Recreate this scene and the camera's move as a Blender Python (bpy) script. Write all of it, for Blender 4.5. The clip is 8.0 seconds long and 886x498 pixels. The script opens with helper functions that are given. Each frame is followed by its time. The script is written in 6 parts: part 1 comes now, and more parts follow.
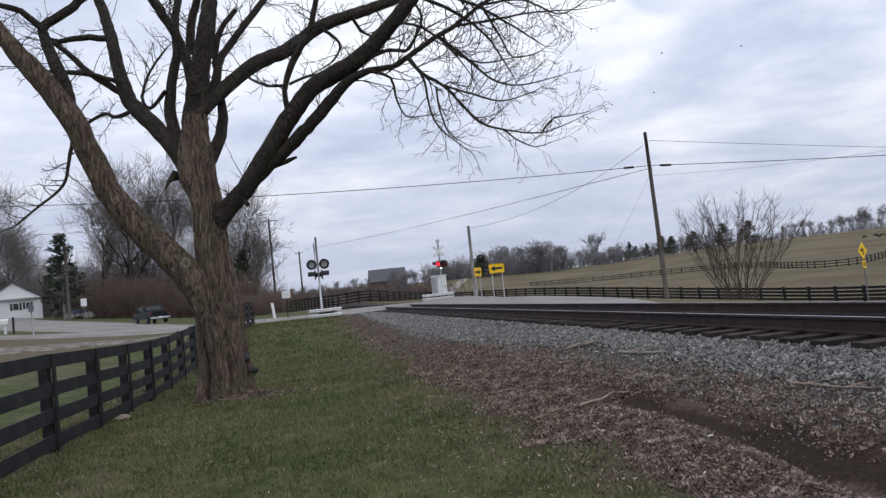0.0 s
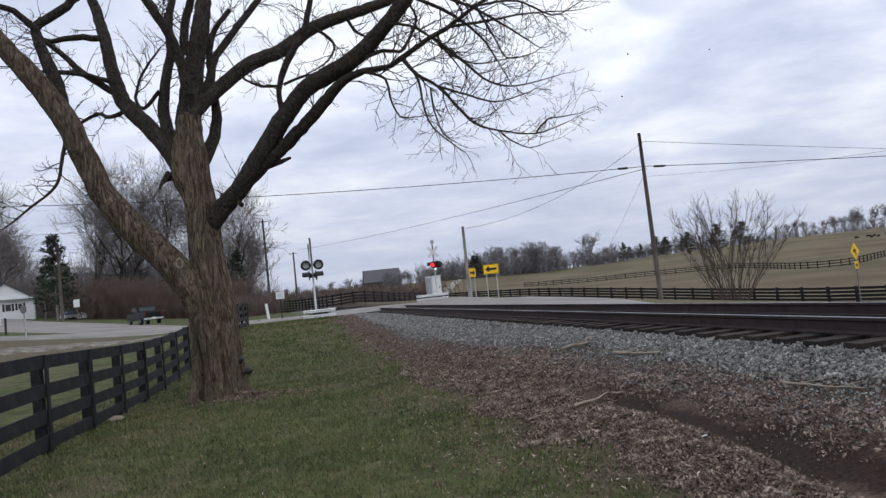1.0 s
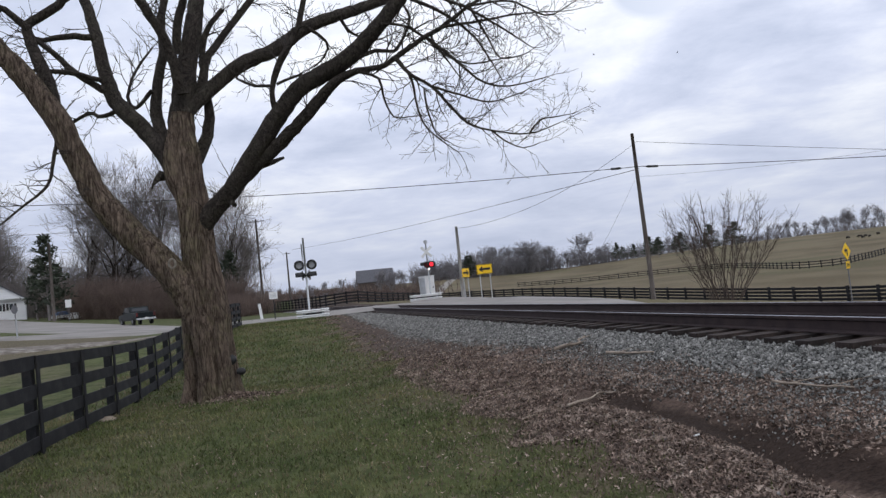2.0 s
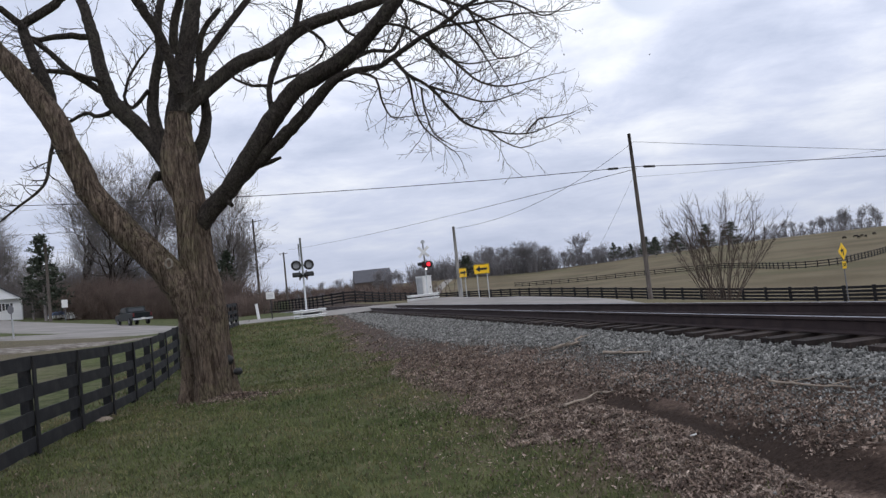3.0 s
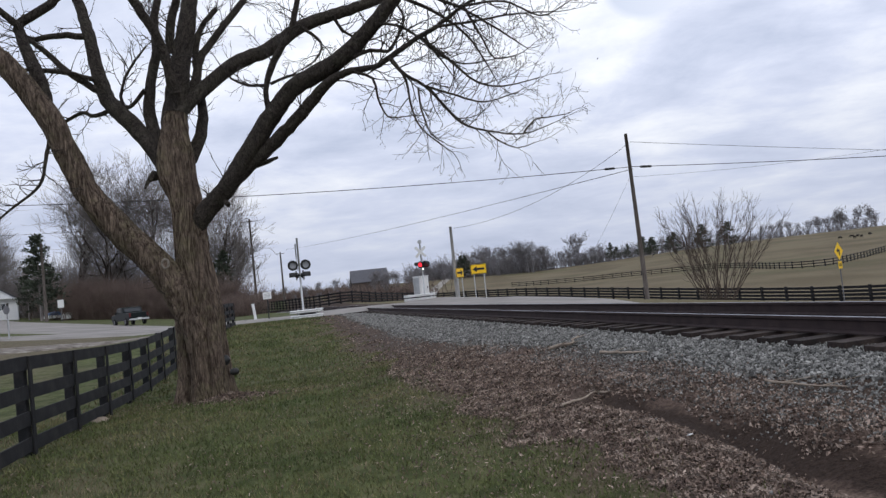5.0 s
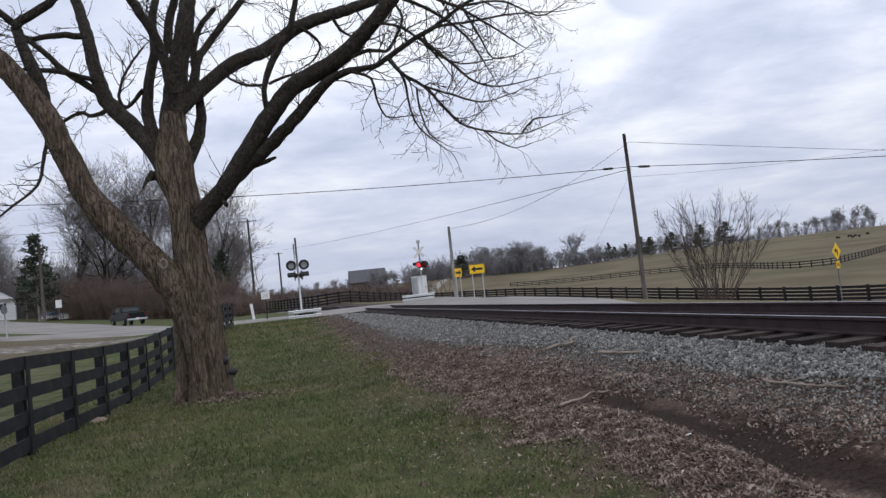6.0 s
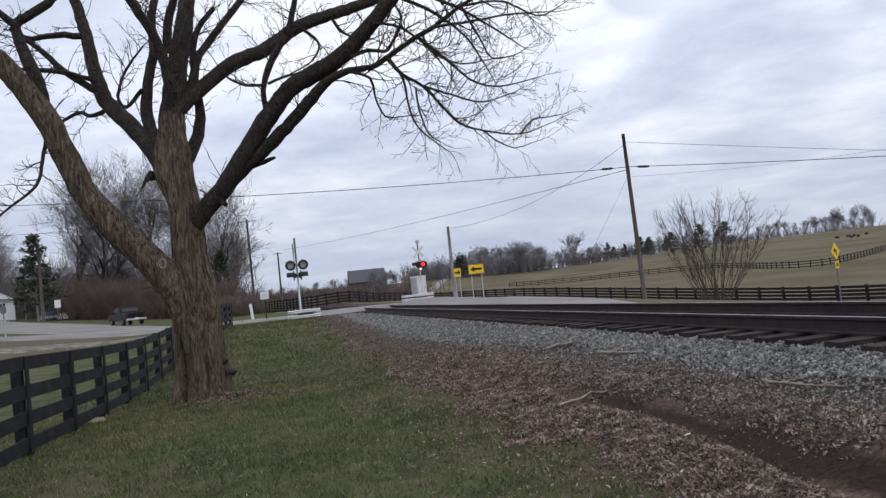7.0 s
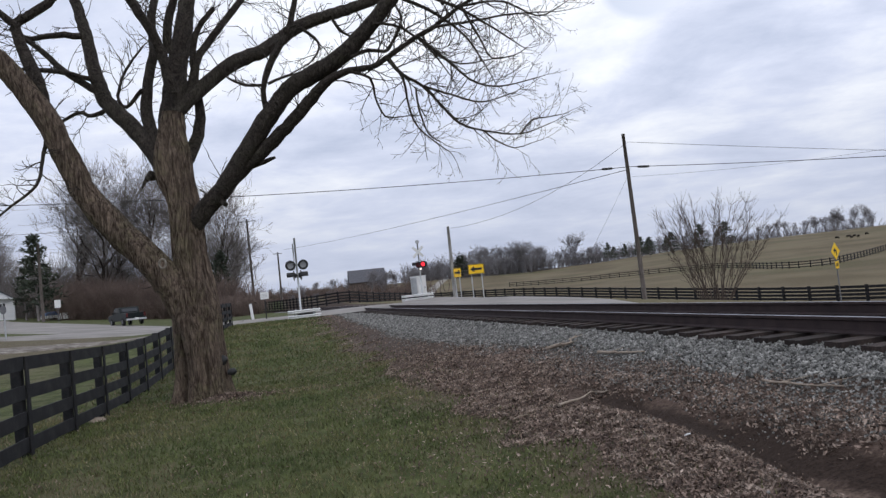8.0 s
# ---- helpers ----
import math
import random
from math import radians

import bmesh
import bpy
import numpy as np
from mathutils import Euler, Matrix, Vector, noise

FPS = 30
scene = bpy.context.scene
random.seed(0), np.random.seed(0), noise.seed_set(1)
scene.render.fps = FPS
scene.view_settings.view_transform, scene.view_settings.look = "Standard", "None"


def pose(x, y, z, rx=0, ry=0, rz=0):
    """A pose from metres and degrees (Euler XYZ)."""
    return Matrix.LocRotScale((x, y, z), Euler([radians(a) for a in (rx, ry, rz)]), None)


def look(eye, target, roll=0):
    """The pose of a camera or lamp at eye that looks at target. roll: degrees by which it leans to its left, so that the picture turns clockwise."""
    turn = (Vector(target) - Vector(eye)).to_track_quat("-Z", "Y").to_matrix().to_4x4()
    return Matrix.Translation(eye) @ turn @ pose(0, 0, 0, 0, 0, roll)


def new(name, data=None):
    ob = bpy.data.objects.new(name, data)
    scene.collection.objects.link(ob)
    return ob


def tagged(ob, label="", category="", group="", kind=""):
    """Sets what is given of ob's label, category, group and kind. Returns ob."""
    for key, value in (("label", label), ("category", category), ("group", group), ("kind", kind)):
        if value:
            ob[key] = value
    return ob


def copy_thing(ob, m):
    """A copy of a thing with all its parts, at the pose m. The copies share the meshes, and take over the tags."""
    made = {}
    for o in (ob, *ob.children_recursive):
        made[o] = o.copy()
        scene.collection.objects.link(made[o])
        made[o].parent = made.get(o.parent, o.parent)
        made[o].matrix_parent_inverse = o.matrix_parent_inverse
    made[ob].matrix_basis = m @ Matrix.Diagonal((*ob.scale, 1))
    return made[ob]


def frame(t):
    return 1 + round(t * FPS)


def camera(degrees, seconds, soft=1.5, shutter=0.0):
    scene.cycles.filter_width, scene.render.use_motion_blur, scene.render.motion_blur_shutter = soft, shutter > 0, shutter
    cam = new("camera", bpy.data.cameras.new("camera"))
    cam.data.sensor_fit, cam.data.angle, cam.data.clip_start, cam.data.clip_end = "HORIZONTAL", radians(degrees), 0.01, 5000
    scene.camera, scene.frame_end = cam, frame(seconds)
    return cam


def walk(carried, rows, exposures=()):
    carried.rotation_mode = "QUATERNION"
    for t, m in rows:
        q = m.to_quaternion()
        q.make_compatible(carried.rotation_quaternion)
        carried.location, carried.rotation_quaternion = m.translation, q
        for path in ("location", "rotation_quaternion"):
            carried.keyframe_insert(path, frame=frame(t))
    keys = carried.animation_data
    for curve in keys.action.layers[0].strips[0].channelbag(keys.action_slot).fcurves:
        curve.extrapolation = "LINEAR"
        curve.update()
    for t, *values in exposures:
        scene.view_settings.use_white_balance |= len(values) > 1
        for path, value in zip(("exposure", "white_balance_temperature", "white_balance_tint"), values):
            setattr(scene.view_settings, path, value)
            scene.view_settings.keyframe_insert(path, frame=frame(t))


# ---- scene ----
cam = camera(64.2, 8.0, 1.4)

# Camera on a tripod, panning slowly to the right.
BASE = look((0, 0, 1.65), (0, 10, 1.65 + 10 * math.tan(radians(3.245))), -6.0)


def panned(right, up):
    return BASE @ Matrix.Rotation(-right / 1250, 4, "Y") @ Matrix.Rotation(up / 1250, 4, "X")


walk(cam, [(t, panned(a, b)) for t, a, b in (
    (0.0, 3.0, 0.0), (0.5, 7.0, 1.0), (1.0, 12.9, 1.2), (1.5, 19.6, 1.2), (2.2, 25.8, 1.2), (3.0, 29.4, 1.2),
    (3.5, 30.9, 1.2), (4.0, 32.2, 1.2), (4.5, 33.6, 1.2), (6.0, 37.7, 1.2), (6.5, 39.1, 1.2), (8.0, 39.1, 1.2))],
    [(0.0, 0.0), (8.0, 0.0)])

# ---- world and sun ----
SUN_ELEV, SUN_AZ = 38, 35


def make_world():
    w = bpy.data.worlds.new("sky")
    scene.world = w
    w.use_nodes = True
    nt = w.node_tree
    nd, lk = nt.nodes, nt.links
    nd.clear()
    out = nd.new("ShaderNodeOutputWorld")
    bg = nd.new("ShaderNodeBackground")
    bg.inputs["Strength"].default_value = 0.1
    sky = nd.new("ShaderNodeTexSky")
    sky.sky_type, sky.sun_disc = "NISHITA", False
    sky.sun_elevation, sky.sun_rotation = radians(SUN_ELEV), radians(SUN_AZ)
    tc = nd.new("ShaderNodeTexCoord")
    sep = nd.new("ShaderNodeSeparateXYZ")
    lk.new(tc.outputs["Generated"], sep.inputs[0])

    def m(op, a, b=None, clamp=False):
        n = nd.new("ShaderNodeMath")
        n.operation, n.use_clamp = op, clamp
        for i, v in enumerate((a, b)):
            if v is None:
                continue
            if isinstance(v, (int, float)):
                n.inputs[i].default_value = v
            else:
                lk.new(v, n.inputs[i])
        return n.outputs[0]

    up = m("MAXIMUM", sep.outputs[2], 0.0)
    k = m("ADD", up, 0.15)
    comb = nd.new("ShaderNodeCombineXYZ")
    lk.new(m("DIVIDE", sep.outputs[0], k), comb.inputs[0])
    lk.new(m("DIVIDE", sep.outputs[1], k), comb.inputs[1])

    def cloud(scale, detail, rough, offset, distort=0.0):
        mp = nd.new("ShaderNodeMapping")
        mp.inputs["Location"].default_value = offset
        mp.inputs["Scale"].default_value = (1.0, 1.15, 1.0)
        lk.new(comb.outputs[0], mp.inputs[0])
        n = nd.new("ShaderNodeTexNoise")
        n.inputs["Scale"].default_value = scale
        n.inputs["Detail"].default_value = detail
        n.inputs["Roughness"].default_value = rough
        n.inputs["Distortion"].default_value = distort
        lk.new(mp.outputs[0], n.inputs["Vector"])
        return n.outputs["Fac"]

    def ramp(fac, stops):
        r = nd.new("ShaderNodeValToRGB")
        while len(r.color_ramp.elements) < len(stops):
            r.color_ramp.elements.new(0.5)
        for e, (p, c) in zip(r.color_ramp.elements, stops):
            e.position, e.color = p, (*c, 1)
        lk.new(fac, r.inputs[0])
        return r.outputs[0]

    def bank(d, width):
        """A soft round cloud mass about a direction."""
        n = nd.new("ShaderNodeVectorMath")
        n.operation = "DOT_PRODUCT"
        n.inputs[1].default_value = Vector(d).normalized()
        nrm = nd.new("ShaderNodeVectorMath")
        nrm.operation = "NORMALIZE"
        lk.new(tc.outputs["Generated"], nrm.inputs[0])
        lk.new(nrm.outputs[0], n.inputs[0])
        r = nd.new("ShaderNodeMapRange")
        r.interpolation_type = "SMOOTHERSTEP"
        r.inputs["From Min"].default_value, r.inputs["From Max"].default_value = math.cos(width), 1.0
        lk.new(n.outputs["Value"], r.inputs["Value"])
        return r.outputs[0]

    fine = cloud(1.15, 9, 0.60, (3.1, 1.7, 0), 0.25)
    puff = cloud(3.1, 6, 0.62, (1.4, 6.2, 0), 0.4)
    big = cloud(0.42, 4, 0.5, (5.45, 2.9, 0), 0.2)
    both = m("ADD", m("ADD", m("MULTIPLY", fine, 0.60), m("MULTIPLY", puff, 0.24)), m("MULTIPLY", big, 0.30))
    for d, width, amount in (((0.22, 0.92, 0.33), 0.15, 0.07), ((0.42, 0.88, 0.215), 0.15, -0.085), ((0.0, 0.977, 0.21), 0.14, -0.03),
                             ((0.36, 0.90, 0.165), 0.10, 0.04), ((0.45, 0.85, 0.29), 0.12, 0.03), ((-0.40, 0.88, 0.25), 0.25, -0.025)):
        both = m("ADD", both, m("MULTIPLY", bank(d, width), amount))
    shade = ramp(both, [(0.38, (0.42, 0.48, 0.63)), (0.54, (0.635, 0.685, 0.835)), (0.70, (0.93, 0.955, 1.0))])
    hole = m("MULTIPLY", bank((0.32, 0.883, 0.37), 0.07), 0.30)
    cover = ramp(m("SUBTRACT", cloud(0.45, 5, 0.5, (8.3, 4.0, 0)), hole), [(0.22, (0, 0, 0)), (0.36, (1, 1, 1))])
    bright = nd.new("ShaderNodeVectorMath")
    bright.operation = "SCALE"
    bright.inputs["Scale"].default_value = 11.6
    veil = nd.new("ShaderNodeMix")
    veil.data_type = "RGBA"
    low = nd.new("ShaderNodeMapRange")
    low.inputs["From Max"].default_value, low.inputs["To Min"].default_value, low.inputs["To Max"].default_value = 0.26, 0.80, 0.0
    lk.new(up, low.inputs["Value"])
    lk.new(low.outputs[0], veil.inputs[0])
    lk.new(shade, veil.inputs[6])
    veil.inputs[7].default_value = (0.41, 0.45, 0.565, 1)
    lk.new(veil.outputs[2], bright.inputs[0])
    mix = nd.new("ShaderNodeMix")
    mix.data_type = "RGBA"
    lk.new(cover, mix.inputs[0])
    lk.new(sky.outputs[0], mix.inputs[6])
    lk.new(bright.outputs[0], mix.inputs[7])
    lk.new(mix.outputs[2], bg.inputs["Color"])
    lk.new(bg.outputs[0], out.inputs[0])


make_world()
sun_data = bpy.data.lights.new("sun", "SUN")
sun_data.energy, sun_data.angle, sun_data.color = 0.5, radians(20), (1.0, 0.95, 0.88)
sun = new("sun", sun_data)
sun.matrix_world = look((math.sin(radians(SUN_AZ)) * 50, -math.cos(radians(SUN_AZ)) * 50, 50 * math.tan(radians(SUN_ELEV))), (0, 0, 0))

# ---- materials ----


def material(name, colors, scale=8.0, rough=0.8, metal=0.0, bump=0.3, fine=60.0, stretch=(1, 1, 1), rand=0.0, island=0.0, distance=0.02, emit=None, spec=0.4):
    """Two noises at two scales mix three colours; their sum makes the relief."""
    mat = bpy.data.materials.new(name)
    mat.use_nodes = True
    nt = mat.node_tree
    nd, lk = nt.nodes, nt.links
    b = nd["Principled BSDF"]
    tc = nd.new("ShaderNodeTexCoord")
    mp = nd.new("ShaderNodeMapping")
    mp.inputs["Scale"].default_value = stretch
    lk.new(tc.outputs["Object"], mp.inputs[0])
    n1 = nd.new("ShaderNodeTexNoise")
    n1.inputs["Scale"].default_value, n1.inputs["Detail"].default_value = scale, 5
    n2 = nd.new("ShaderNodeTexNoise")
    n2.inputs["Scale"].default_value, n2.inputs["Detail"].default_value = fine, 3
    for n in (n1, n2):
        lk.new(mp.outputs[0], n.inputs["Vector"])
    r = nd.new("ShaderNodeValToRGB")
    c = [tuple(x) for x in colors]
    if len(c) == 1:
        c = [tuple(v * 0.85 for v in c[0]), c[0], tuple(v * 1.15 for v in c[0])]
    while len(r.color_ramp.elements) < len(c):
        r.color_ramp.elements.new(0.5)
    for i, e in enumerate(r.color_ramp.elements):
        e.position, e.color = 0.3 + 0.4 * i / max(1, len(c) - 1), (*c[i], 1)
    add = nd.new("ShaderNodeMath")
    add.operation = "MULTIPLY_ADD"
    add.inputs[1].default_value = 0.35
    lk.new(n2.outputs["Fac"], add.inputs[0])
    sub = nd.new("ShaderNodeMath")
    sub.operation = "SUBTRACT"
    sub.inputs[1].default_value = 0.175
    lk.new(n1.outputs["Fac"], sub.inputs[0])
    lk.new(sub.outputs[0], add.inputs[2])
    lk.new(add.outputs[0], r.inputs[0])
    col = r.outputs[0]
    if rand or island:
        hsv = nd.new("ShaderNodeHueSaturation")
        mr = nd.new("ShaderNodeMapRange")
        a = rand or island
        mr.inputs["To Min"].default_value, mr.inputs["To Max"].default_value = 1 - a, 1 + a
        src = nd.new("ShaderNodeObjectInfo").outputs["Random"] if rand else nd.new("ShaderNodeNewGeometry").outputs["Random Per Island"]
        lk.new(src, mr.inputs["Value"])
        lk.new(mr.outputs[0], hsv.inputs["Value"])
        lk.new(col, hsv.inputs["Color"])
        col = hsv.outputs[0]
    lk.new(col, b.inputs["Base Color"])
    b.inputs["Roughness"].default_value = rough
    b.inputs["Metallic"].default_value = metal
    b.inputs["Specular IOR Level"].default_value = spec
    if bump:
        bp = nd.new("ShaderNodeBump")
        bp.inputs["Strength"].default_value, bp.inputs["Distance"].default_value = bump, distance
        lk.new(add.outputs[0], bp.inputs["Height"])
        lk.new(bp.outputs[0], b.inputs["Normal"])
    if emit:
        b.inputs["Emission Color"].default_value = (*emit[0], 1)
        b.inputs["Emission Strength"].default_value = emit[1]
    return mat




def bark_material(name, dark, mid, pale, moss, stretch, cells, moss_share):
    """Furrowed bark: crack network between plates, lichen and moss patches, fine grain."""
    mat = bpy.data.materials.new(name)
    mat.use_nodes = True
    nt = mat.node_tree
    nd, lk = nt.nodes, nt.links
    b = nd["Principled BSDF"]
    b.inputs["Roughness"].default_value = 0.95
    b.inputs["Specular IOR Level"].default_value = 0.2
    tc = nd.new("ShaderNodeTexCoord")

    def mapped(scale):
        mp = nd.new("ShaderNodeMapping")
        mp.inputs["Scale"].default_value = scale
        lk.new(tc.outputs["Object"], mp.inputs[0])
        return mp.outputs[0]

    def noise_of(vec, scale, detail, rough=0.6):
        n = nd.new("ShaderNodeTexNoise")
        n.inputs["Scale"].default_value, n.inputs["Detail"].default_value, n.inputs["Roughness"].default_value = scale, detail, rough
        lk.new(vec, n.inputs["Vector"])
        return n

    def ranged(v, a, c):
        n = nd.new("ShaderNodeMapRange")
        n.interpolation_type = "SMOOTHSTEP"
        n.inputs["From Min"].default_value, n.inputs["From Max"].default_value = a, c
        lk.new(v, n.inputs["Value"])
        return n.outputs[0]

    def mixed(f, a, c):
        n = nd.new("ShaderNodeMix")
        n.data_type = "RGBA"
        lk.new(f, n.inputs[0])
        for i, v in ((6, a), (7, c)):
            if isinstance(v, tuple):
                n.inputs[i].default_value = (*v, 1)
            else:
                lk.new(v, n.inputs[i])
        return n.outputs[2]

    def maths(op, a, c):
        n = nd.new("ShaderNodeMath")
        n.operation = op
        for i, v in enumerate((a, c)):
            if isinstance(v, (int, float)):
                n.inputs[i].default_value = v
            else:
                lk.new(v, n.inputs[i])
        return n.outputs[0]

    long, free = mapped(stretch), mapped((1, 1, 1))
    warp = nd.new("ShaderNodeVectorMath")
    warp.operation = "MULTIPLY_ADD"
    warp.inputs[1].default_value = (0.5, 0.5, 0.5)
    lk.new(noise_of(long, 2.0, 3).outputs["Color"], warp.inputs[0])
    lk.new(long, warp.inputs[2])
    vor = nd.new("ShaderNodeTexVoronoi")
    vor.feature = "DISTANCE_TO_EDGE"
    vor.inputs["Scale"].default_value = cells
    lk.new(warp.outputs[0], vor.inputs["Vector"])
    furrow = noise_of(warp.outputs[0], cells * 0.9, 6, 0.7).outputs["Fac"]
    plate = maths("ADD", maths("MULTIPLY", ranged(vor.outputs["Distance"], 0.0, 0.30), 0.35), maths("MULTIPLY", ranged(furrow, 0.34, 0.60), 0.65))
    grain = noise_of(long, cells * 3.2, 5, 0.7).outputs["Fac"]
    broad = noise_of(free, 1.7, 4).outputs["Fac"]
    blotch = noise_of(free, 9.0, 5, 0.65).outputs["Fac"]
    face = mixed(ranged(grain, 0.32, 0.68), mid, pale)
    face = mixed(maths("MULTIPLY", ranged(maths("ADD", maths("MULTIPLY", broad, 0.6), maths("MULTIPLY", blotch, 0.4)), 0.46, 0.60), moss_share), face, moss)
    col = mixed(plate, dark, face)
    lk.new(col, b.inputs["Base Color"])
    bp = nd.new("ShaderNodeBump")
    bp.inputs["Strength"].default_value, bp.inputs["Distance"].default_value = 1.0, 0.05
    lk.new(maths("ADD", plate, maths("MULTIPLY", grain, 0.6)), bp.inputs["Height"])
    lk.new(bp.outputs[0], b.inputs["Normal"])
    return mat


# Limbs toned darker than the trunk, their silhouette against sky put into the colour.
LIMBBARK = bark_material("silhouetted_limb_bark", (0.032, 0.026, 0.023), (0.064, 0.053, 0.046), (0.135, 0.115, 0.098), (0.125, 0.117, 0.085), (1.0, 1.0, 0.6), 20, 0.55)
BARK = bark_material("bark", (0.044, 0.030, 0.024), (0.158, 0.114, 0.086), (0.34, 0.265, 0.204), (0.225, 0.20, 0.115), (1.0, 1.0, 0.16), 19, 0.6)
TWIG = material("twig_bark", [(0.032, 0.026, 0.022), (0.06, 0.05, 0.042)], 8, 0.9, 0, 0)
FENCE = material("black_fence_paint", [(0.006, 0.006, 0.007), (0.012, 0.012, 0.014), (0.028, 0.026, 0.026)], 3, 0.85, 0, 0.5, 40, (1, 1, 1), distance=0.006)
STEEL = material("rail_steel", [(0.03, 0.02, 0.021), (0.052, 0.035, 0.034)], 6, 0.75, 0.2, 0.3, 80)
RAILTOP = material("polished_rail", [(0.26, 0.26, 0.29)], 6, 0.42, 0.9, 0.05, 80)
TIE = material("creosote_wood", [(0.014, 0.010, 0.009), (0.030, 0.021, 0.018), (0.070, 0.050, 0.042)], 4, 0.9, 0, 0.7, 40, (1, 6, 1), rand=0.35, distance=0.01)
STONE = material("limestone_ballast", [(0.095, 0.094, 0.088), (0.178, 0.175, 0.163), (0.32, 0.312, 0.292)], 10, 0.9, 0, 0.3, 60, island=0.7)
POLEWOOD = material("weathered_pole_wood", [(0.05, 0.041, 0.036), (0.095, 0.08, 0.07), (0.15, 0.13, 0.115)], 3, 0.9, 0, 0.4, 30, (6, 6, 0.5))
PALEWOOD = material("pale_pole_wood", [(0.17, 0.165, 0.155), (0.27, 0.262, 0.25), (0.36, 0.35, 0.335)], 3, 0.9, 0, 0.4, 30, (6, 6, 0.5))
ASPHALT = material("grey_asphalt", [(0.185, 0.170, 0.156), (0.24, 0.222, 0.205), (0.30, 0.279, 0.26)], 0.4, 0.9, 0, 0.2, 20)
GALV = material("galvanised_steel", [(0.42, 0.43, 0.44), (0.55, 0.56, 0.57)], 3, 0.45, 0.6, 0.1, 40)
WHITE = material("white_paint", [(0.70, 0.71, 0.70), (0.80, 0.80, 0.79)], 2, 0.6, 0, 0.1, 30)
BLACK = material("black_metal", [(0.015, 0.015, 0.016), (0.03, 0.03, 0.03)], 6, 0.55, 0, 0.1, 40)
YELLOW = material("yellow_sign", [(0.85, 0.52, 0.01), (0.92, 0.60, 0.02)], 3, 0.4, 0, 0.05, 30)
GRAVEL = material("pale_gravel", [(0.16, 0.145, 0.125), (0.27, 0.25, 0.22), (0.36, 0.34, 0.31)], 2, 0.95, 0, 0.5, 25)
BANKGRAVEL = material("brown_gravel", [(0.075, 0.062, 0.05), (0.17, 0.145, 0.12), (0.30, 0.275, 0.245)], 2.2, 0.95, 0, 0.6, 14)
GREYTREE = material("grey_winter_bark", [(0.145, 0.128, 0.12), (0.23, 0.207, 0.194)], 1.5, 0.95, 0, 0)
# Paler and bluer than near bark: distance haze is put into this colour.
FARTREE = material("hazed_far_bark", [(0.17, 0.16, 0.165), (0.25, 0.238, 0.245)], 0.3, 0.95, 0, 0)
BRUSH = material("brown_brush", [(0.128, 0.090, 0.076), (0.205, 0.155, 0.130)], 0.6, 0.95, 0, 0, island=0.3)
SHRUBBARK = material("shrub_bark", [(0.062, 0.046, 0.039), (0.105, 0.080, 0.068)], 2, 0.95, 0, 0)
NEEDLE = material("dark_evergreen", [(0.038, 0.047, 0.034), (0.072, 0.085, 0.058)], 0.8, 0.9, 0, 0, island=0.4)
SIDING = material("white_siding", [(0.66, 0.67, 0.68), (0.76, 0.77, 0.78)], 1, 0.7, 0, 0.1, 30, (0.3, 0.3, 6))
SHINGLE = material("grey_shingle", [(0.08, 0.08, 0.09), (0.13, 0.13, 0.145)], 3, 0.95, 0, 0.3, 20)
BROWNBRICK = material("brown_brick", [(0.09, 0.07, 0.062), (0.14, 0.11, 0.098)], 3, 0.95, 0, 0.3, 20)
GLASS = material("dark_window_glass", [(0.02, 0.025, 0.03)], 2, 0.1, 0, 0, spec=0.6)
TRUCKPAINT = material("dark_green_car_paint", [(0.004, 0.007, 0.008), (0.007, 0.012, 0.013)], 2, 0.4, 0.0, 0, spec=0.22)
RUBBER = material("tyre_rubber", [(0.015, 0.015, 0.015), (0.025, 0.025, 0.025)], 5, 0.9, 0, 0.1)
REDLENS = material("red_lens", [(0.10, 0.008, 0.01)], 3, 0.3, 0, 0)
REDLIT = material("lit_red_lens", [(0.5, 0.01, 0.02)], 3, 0.4, 0, 0, emit=((1.0, 0.03, 0.05), 1.5))
WHITELIT = material("lit_side_lamp", [(0.9, 0.85, 0.8)], 3, 0.4, 0, 0, emit=((1.0, 0.9, 0.8), 2.5))
TAILRED = material("tail_lamp_red", [(0.09, 0.012, 0.012)], 3, 0.3, 0, 0)
SCAR = material("pale_scar_wood", [(0.16, 0.14, 0.115), (0.26, 0.23, 0.19)], 20, 0.9, 0, 0.4)
STICK = material("dry_stick", [(0.22, 0.175, 0.135), (0.42, 0.35, 0.28)], 8, 0.9, 0, 0.2, 60)
BLUE = material("blue_tarp", [(0.10, 0.16, 0.30), (0.16, 0.24, 0.40)], 3, 0.6, 0, 0.2)
HIDE = material("black_cattle_hide", [(0.015, 0.012, 0.011), (0.03, 0.025, 0.022)], 5, 0.9, 0, 0)
FEATHER = material("dark_feathers", [(0.02, 0.02, 0.024)], 5, 0.8, 0, 0)
LEAF = material("dead_leaves", [(0.082, 0.056, 0.045), (0.185, 0.136, 0.108), (0.345, 0.277, 0.228)], 6, 0.9, 0, 0, island=0.75)
BLADE = material("grass_blades", [(0.050, 0.078, 0.020), (0.108, 0.124, 0.042), (0.20, 0.17, 0.085)], 0.6, 0.8, 0, 0, island=0.4)
DRYBLADE = material("dry_grass_blades", [(0.13, 0.105, 0.06), (0.22, 0.185, 0.115)], 1.2, 0.9, 0, 0, island=0.4)
DULL = material("dull_grey_metal", [(0.13, 0.13, 0.14), (0.19, 0.19, 0.20)], 3, 0.7, 0.2, 0.05)
